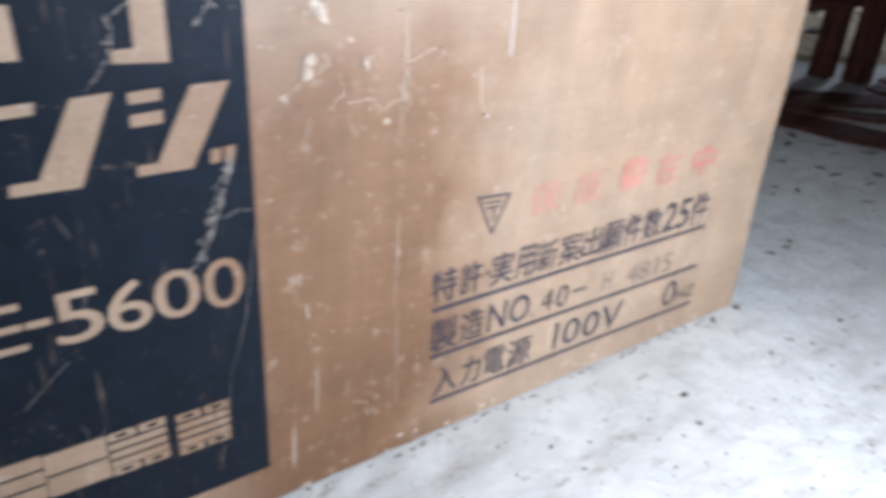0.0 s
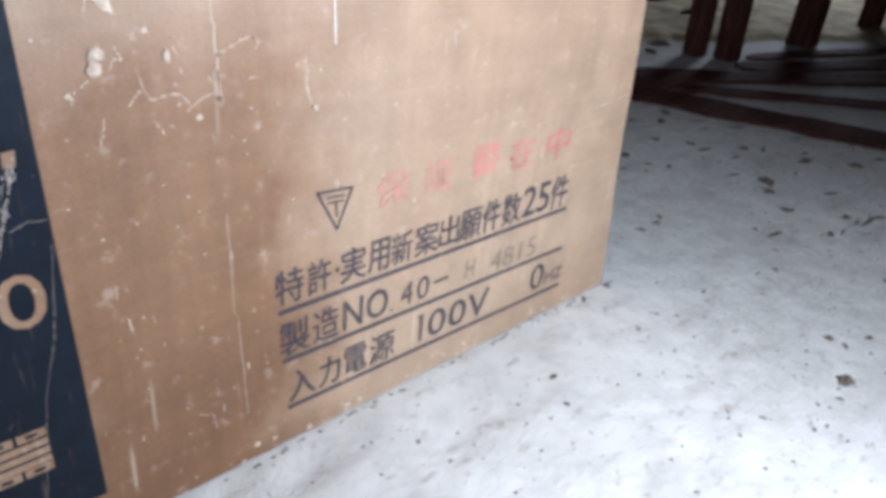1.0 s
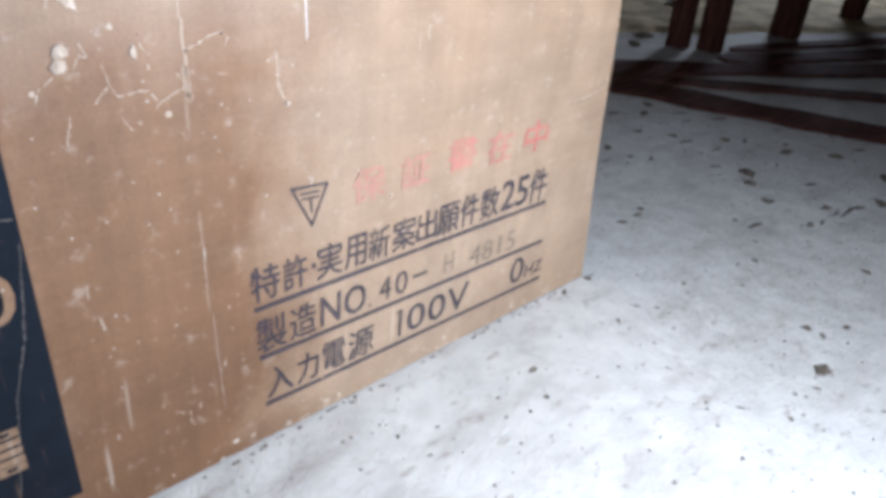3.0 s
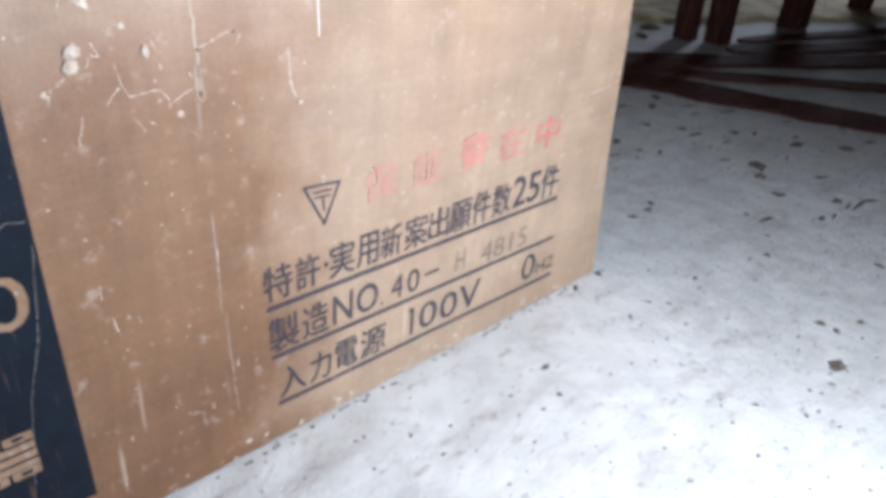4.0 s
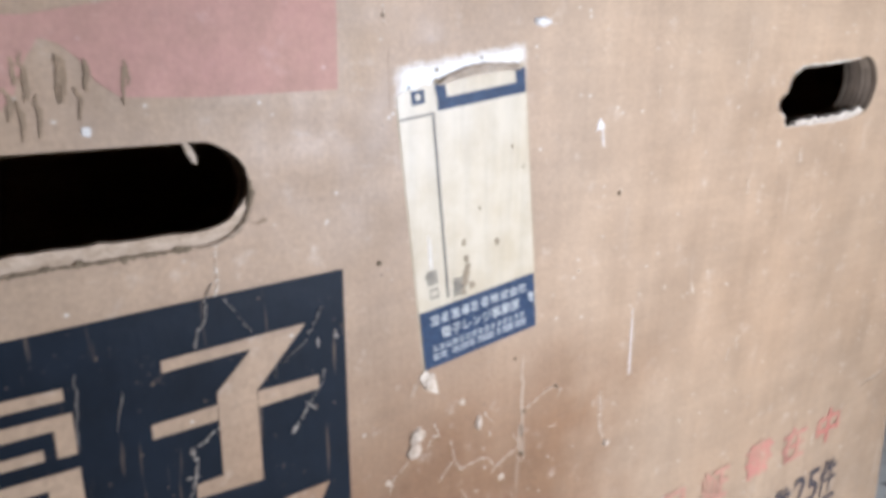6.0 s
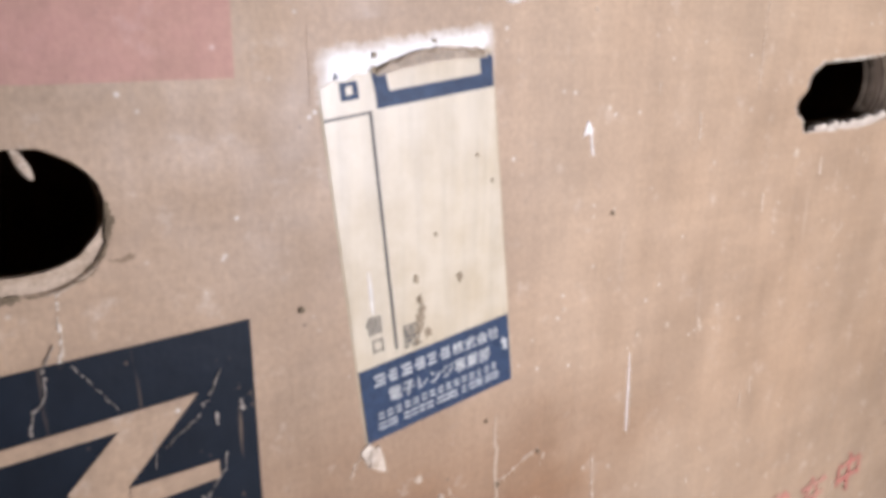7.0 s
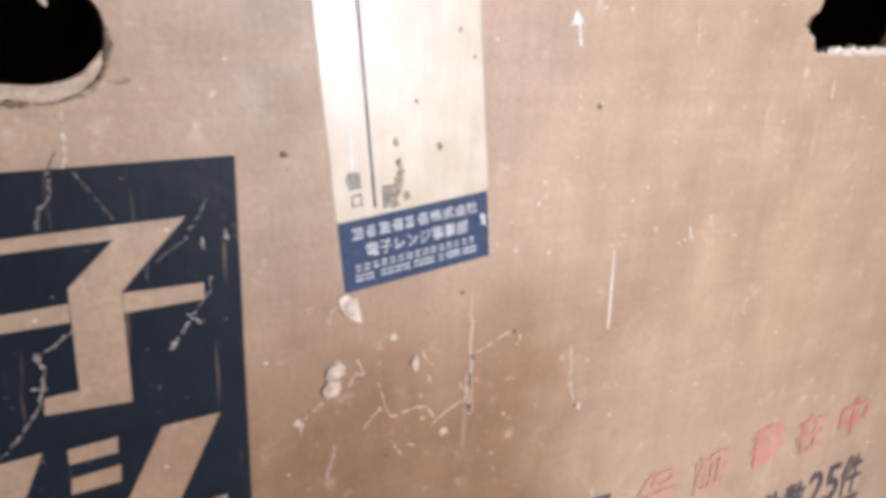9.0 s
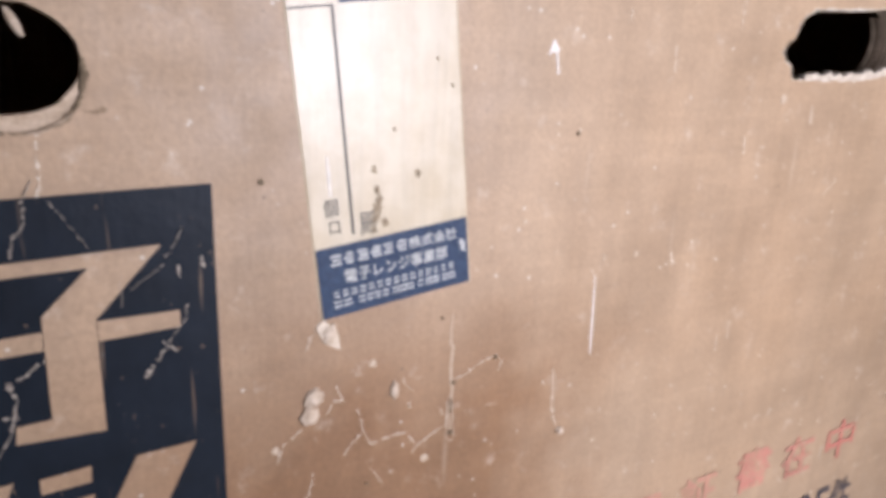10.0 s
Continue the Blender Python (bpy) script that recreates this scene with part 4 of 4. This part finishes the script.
for x, z, r in ((0.0889, 0.2650, 0.0013), (0.0833, 0.3153, 0.0008), (0.0525, 0.2525, 0.0008), (0.1095, 0.2945, 0.0012), (0.1429, 0.3843, 0.001), (0.015, 0.3720, 0.0012), (0.0183, 0.4600, 0.0007)):
    part("nail_prick", flats([blot(x, z, r * 0.75)], -0.0008), MOULD, front)
for x, z, r in ((0.0546, 0.3023, 0.0018), (0.0775, 0.2563, 0.0021), (0.0172, 0.2760, 0.0016), (0.1829, 0.3301, 0.0016), (0.1440, 0.3858, 0.0009), (0.1199, 0.3502, 0.001), (0.2072, 0.3231, 0.0016), (0.1685, 0.2405, 0.0012), (0.2560, 0.2850, 0.0012), (0.4350, 0.2740, 0.0014), (0.4450, 0.2750, 0.0012), (0.2700, 0.3980, 0.0026), (0.3640, 0.4040, 0.001)):
    part("pale_spot", flats([blot(x, z, r * 0.85, 18, 0.14)], -0.0002), SCUFF, front)


# hairline scratches on the navy print
random.seed(61)
for i in range(9):
    x, z, a = random.uniform(-0.16, -0.012), random.uniform(0.06, 0.35), random.uniform(0.6, 2.2)
    d = random.uniform(0.008, 0.03)
    scratch([(x, z), (min(-0.002, x + d * math.cos(a)), min(0.364, z + d * math.sin(a)))], random.uniform(0.0003, 0.0006), WEB, "hairline_scratch", -0.00065)

random.seed(44)
ticks = []
for i in range(70):
    x, z = random.uniform(-0.03, 0.45), random.uniform(0.05, 0.56)
    if 0.015 < x < 0.105 and z > 0.31 or x < 0.004 and z < 0.38 or x > right_edge(z) - 0.01 or z > 0.4 and (x < -0.02 or 0.25 < x < 0.38):
        continue
    long = random.choice((0.001, 0.0015, 0.002, 0.003, 0.005, 0.009))
    w = random.uniform(0.00025, 0.0006)
    lean = random.uniform(-0.12, 0.12) * long
    ticks.append([(x - w, z), (x + w, z), (x + w * 0.5 + lean, z + long), (x - w * 0.5 + lean, z + long)])
# worn spots along the upright edge and the foot
for i in range(34):
    z = random.uniform(0.02, 0.5)
    ticks.append(blot(right_edge(z) - random.uniform(0.0012, 0.004), z, random.uniform(0.0005, 0.0014), 8, 0.4, 0.7))
for i in range(40):
    ticks.append(blot(random.uniform(0.02, 0.49), 0.004 + 0.016 * random.random() ** 2, random.uniform(0.0005, 0.0016), 8, 0.45, 1.5))
tagged(part("scuffing", flats(ticks, -0.0002), PALE, front, "pale short scuffs scattered over the board"), kind="stuff")


def lump(x, z, rx, rz, h, material, name, label):
    bm = bmesh.new()
    bmesh.ops.create_icosphere(bm, subdivisions=3, radius=1.0)
    for v in bm.verts:
        k = 1 + 0.38 * noise.noise(v.co * 1.9 + Vector((x * 90, 0, z * 90))) + 0.12 * noise.noise(v.co * 6)
        v.co = Vector((x + v.co.x * rx * k, -0.0002 + v.co.y * h * k, z + v.co.z * rz * k))
    for f in bm.faces:
        f.smooth = True
    return part(name, bm, material, carton, label)


lump(0.0316, 0.2935, 0.0036, 0.0034, 0.0014, NEST, "plaster_lump", "white dried plaster lump stuck on the board")
lump(0.0299, 0.2868, 0.0033, 0.0036, 0.0014, NEST, "plaster_lump", "white dried plaster lump stuck on the board")
lump(0.0636, 0.2895, 0.0018, 0.0034, 0.0010, NEST, "plaster_lump", "greyish dried lump stuck on the board")
lump(0.0910, 0.4595, 0.0042, 0.0018, 0.0014, RESIDUE, "plaster_lump", "white dried plaster lump stuck on the board")
lump(0.1470, 0.2512, 0.0018, 0.0016, 0.0018, NEST, "plaster_lump", "white dried plaster lump stuck on the board")
# small white slanted sliver inside the left hand hole
bm = bmesh.new()
bmesh.ops.create_icosphere(bm, subdivisions=3, radius=1.0)
tilt = Matrix.Rotation(radians(-25), 4, "Y")
for v in bm.verts:
    p = tilt @ Vector((v.co.x * 0.0013, v.co.y * 0.0009, v.co.z * 0.0044))
    v.co = Vector((-0.0468, 0.0128, 0.4168)) + p
part("white_sliver", bm, NEST, carton, "white slanted sliver in the hand hole")
lump(0.0375, 0.3170, 0.0028, 0.0036, 0.0012, NEST, "plaster_lump", "brownish dried lump under the label")

# ---- low timber rack in the background ----
SLOPE = 0.061


def beam_z(x):
    return 0.264 + SLOPE * (x - 1.33)


rack = tagged(new("timber_rack"), "low dark timber rack of rough legs and rail on the floor", "rack")
for x, y, w, lean in ((1.612, 0.535, 0.046, -0.02), (1.655, 0.470, 0.050, -0.03), (2.06, 0.455, 0.066, -0.01), (2.57, 0.455, 0.06, 0.0), (3.05, 0.46, 0.055, 0.0)):
    h = beam_z(x) - 0.001
    bm = cuboid(x - w / 2, x + w / 2, y - w / 2, y + w / 2, 0.0, h, bevel=0.004)
    for v in bm.verts:
        v.co.x += lean * v.co.z / h * 1.0
        v.co.z = min(v.co.z, beam_z(v.co.x) - 0.001)
    part("leg", bm, WOOD, rack)
bm = cuboid(1.10, 3.2, 0.502, 0.528, 0.166, 0.228, bevel=0.004)
for v in bm.verts:
    v.co.z += 0.012 * (v.co.x - 1.67)
part("rail", bm, WOOD_X, rack)
bm = cuboid(1.06, 3.3, 0.497, 0.511, -0.036, -0.001, bevel=0.002)
for v in bm.verts:
    v.co.z += beam_z(v.co.x)
part("upper_rail", bm, WOOD_X, rack)
bm = cuboid(1.08, 1.80, 0.562, 0.575, 0.205, 0.262, bevel=0.003)
for v in bm.verts:
    v.co.z += 0.5 * SLOPE * (v.co.x - 1.4)
part("back_rail", bm, WOOD_X, rack)

beam = cuboid(1.05, 3.35, 0.435, 0.575, 0.0, 0.074, bevel=0.005)
for v in beam.verts:
    v.co.z += beam_z(v.co.x)
tagged(mesh_object("timber_beam", beam, WOOD_GREY), "weathered grey-brown squared beam lying on the rack", "beam")

frame_ob = tagged(new("timber_stand"), "dark timber stand of rough posts standing on the beam", "stand")
for x0, x1, y0, y1 in ((1.375, 1.415, 0.45, 0.49), (1.585, 1.665, 0.45, 0.50), (1.955, 2.16, 0.45, 0.49), (2.30, 2.52, 0.45, 0.49)):
    bm = cuboid(x0, x1, y0, y1, 0.0, 1.0, bevel=0.004)
    for v in bm.verts:
        v.co.z = beam_z(v.co.x) + 0.0745 if v.co.z < 0.5 else 0.95
    part("post", bm, WOOD, frame_ob)
part("top_rail", cuboid(1.35, 2.55, 0.445, 0.495, 0.951, 1.0, bevel=0.004), WOOD_X, frame_ob)

# ---- dark flat strips on the floor ----
random.seed(17)
for ax, ay, bx, by, w in ((1.08, 0.60, 2.6, -0.235, 0.11), (1.10, 0.565, 1.95, -0.25, 0.06), (1.06, 0.66, 1.55, -0.45, 0.12), (1.60, 0.405, 2.75, -0.02, 0.09), (1.72, 0.44, 2.8, 0.16, 0.05)):
    n, d = 26, Vector((bx - ax, by - ay)).normalized()
    across = Vector((-d.y, d.x))
    bm = bmesh.new()
    rows = []
    for i in range(n + 1):
        c = Vector((ax + (bx - ax) * i / n, ay + (by - ay) * i / n)) + across * 0.006 * math.sin(i * 0.31 + ax * 37)
        hw = w / 2 * random.uniform(0.8, 1.1) * (0.35 if i in (0, n) else 1)
        rows.append([bm.verts.new((c.x + across.x * k * hw, c.y + across.y * k * hw, z)) for k, z in ((-1, 0.0), (-0.85, 0.006), (0.85, 0.007), (1, 0.0))])
    for a, b in zip(rows, rows[1:]):
        for k in range(3):
            bm.faces.new((a[k], b[k], b[k + 1], a[k + 1]))
        bm.faces.new((a[3], b[3], b[0], a[0]))
    bm.faces.new(rows[0])
    bm.faces.new(rows[-1][::-1])
    bmesh.ops.recalc_face_normals(bm, faces=bm.faces)
    tagged(mesh_object("dark_strip", bm, WOOD_X), "dark flat strip on the concrete floor", "lath", "laths on the floor")

# ---- loose dirt ----
random.seed(9)


def clod_mesh(seed):
    bm = bmesh.new()
    bmesh.ops.create_icosphere(bm, subdivisions=2, radius=1.0)
    for v in bm.verts:
        k = 1 + 0.75 * noise.noise(v.co * 1.7 + Vector((seed * 7.3, 0, 0))) + 0.4 * noise.noise(v.co * 4.1 + Vector((0, seed * 5.1, 0)))
        v.co = Vector((v.co.x * k, v.co.y * k * 0.75, max(-0.12, v.co.z * k * 0.45)))
    return bm


protos = []
for i, (x, y, r) in enumerate(((0.5592, -0.2350, 0.0085), (0.9565, 0.0296, 0.012), (0.6169, -0.1970, 0.005))):
    ob = mesh_object("dirt_clod", clod_mesh(i), CLOD)
    ob.matrix_basis = Matrix.LocRotScale((x, y, 0.12 * r), Euler((0, 0, i)), (r, r, r))
    protos.append(tagged(ob, "small dark clod of dirt on the concrete", "dirt", "dirt clods on the floor"))
for x, y, r in ((0.8526, 0.2111, 0.011), (0.8844, -0.0310, 0.009), (0.9379, -0.0931, 0.009), (0.8638, -0.1014, 0.007), (0.7066, 0.0559, 0.007), (0.5064, -0.0684, 0.003), (0.4689, -0.0714, 0.0035), (0.521, -0.083, 0.0025),
                (0.5046, -0.2326, 0.0028), (0.5289, -0.2416, 0.003), (0.4694, -0.2442, 0.0028), (0.4476, -0.2101, 0.0026), (0.5897, -0.0744, 0.003), (1.029, -0.1376, 0.012), (1.1404, -0.1077, 0.014),
                (0.2004, -0.0569, 0.0024), (0.1591, -0.0652, 0.0018), (0.3433, -0.0694, 0.004), (0.3258, -0.0991, 0.0035), (0.3938, -0.2383, 0.0026), (1.829, 0.787, 0.022), (1.619, 0.642, 0.028), (1.52, 0.60, 0.018), (1.70, 0.68, 0.016), (2.25, 0.62, 0.02),
                (0.588, -0.075, 0.0035), (0.883, -0.033, 0.008), (0.923, 0.010, 0.013), (0.655, 0.049, 0.006), (0.787, -0.035, 0.006), (0.754, -0.078, 0.004), (0.706, -0.100, 0.006), (0.617, -0.213, 0.004), (0.654, -0.223, 0.005), (0.795, -0.194, 0.007), (0.444, -0.142, 0.002), (0.454, -0.160, 0.002), (0.527, -0.201, 0.002), (0.465, -0.086, 0.002), (0.999, 0.184, 0.010), (0.960, 0.034, 0.012), (1.064, 0.123, 0.012), (1.107, 0.035, 0.012), (1.166, -0.023, 0.013), (1.109, 0.300, 0.012), (1.058, 0.277, 0.010), (1.303, 0.174, 0.014), (0.873, 0.145, 0.006), (0.854, 0.171, 0.006),
                (0.465, -0.008, 0.0035), (0.507, -0.006, 0.0045), (0.397, -0.006, 0.002)):
    p = random.choice(protos)
    ob = copy_thing(p, Matrix.Identity(4))
    ob.matrix_basis = Matrix.LocRotScale((x, y, 0.12 * r), Euler((0, 0, random.uniform(0, 6))), (r * random.uniform(0.6, 1.2), r * 0.75, r * 0.6))

for i in range(80):
    x, y, r = random.uniform(0.62, 1.35), random.uniform(-0.16, 0.5), random.uniform(0.003, 0.009)
    ob = copy_thing(random.choice(protos), Matrix.Identity(4))
    ob.matrix_basis = Matrix.LocRotScale((x, y, 0.1 * r), Euler((0, 0, random.uniform(-0.5, 0.5))), (r * random.uniform(1.0, 2.2), r * random.uniform(0.4, 0.8), r * random.uniform(0.3, 0.6)))

for i in range(26):
    x, y, r = random.uniform(1.45, 2.7), random.uniform(0.82, 1.35), random.uniform(0.010, 0.028)
    ob = copy_thing(random.choice(protos), Matrix.Identity(4))
    ob.matrix_basis = Matrix.LocRotScale((x, y, 0.018), Euler((0, 0, random.uniform(-0.5, 0.5))), (r * random.uniform(1.0, 1.8), r, r * 0.6))

verts, faces = [], []
for i in range(2300):
    x, y = random.uniform(-0.1, 1.5), random.uniform(-0.45, 0.45)
    if y > -0.003 and x < 0.52:
        continue
    r = random.choice((0.0004, 0.0005, 0.0006, 0.0007, 0.0009, 0.0013)) * (1.0 + 0.7 * max(0.0, x))
    a = random.uniform(0, 6.28)
    base = len(verts)
    for k in range(5):
        q = a + k * 1.2566
        verts.append((x + r * 1.4 * math.cos(q) * random.uniform(0.6, 1.3), y + r * math.sin(q) * random.uniform(0.6, 1.3), 0.0))
    verts.append((x, y, r * 0.9))
    faces += [(base + k, base + (k + 1) % 5, base + 5) for k in range(5)]
me = bpy.data.meshes.new("grit")
me.from_pydata(verts, [], faces)
me.materials.append(CLOD)
tagged(new("grit", me), "scattered dark grit and crumbs on the concrete floor", "grit", kind="stuff")
# crumbs gathered along the foot of the carton
verts, faces = [], []
for i in range(70):
    x = random.uniform(-0.1, 0.52)
    y, r = -random.uniform(0.0005, 0.006), random.uniform(0.0006, 0.0017)
    base = len(verts)
    for k in range(5):
        q = k * 1.2566 + i
        verts.append((x + r * 1.5 * math.cos(q), y + r * math.sin(q), 0.0))
    verts.append((x, y, r * 0.8))
    faces += [(base + k, base + (k + 1) % 5, base + 5) for k in range(5)]
me = bpy.data.meshes.new("crumbs")
me.from_pydata(verts, [], faces)
me.materials.append(CLOD)
tagged(new("crumbs", me), "dark crumbs gathered along the foot of the box", "crumbs", kind="stuff")
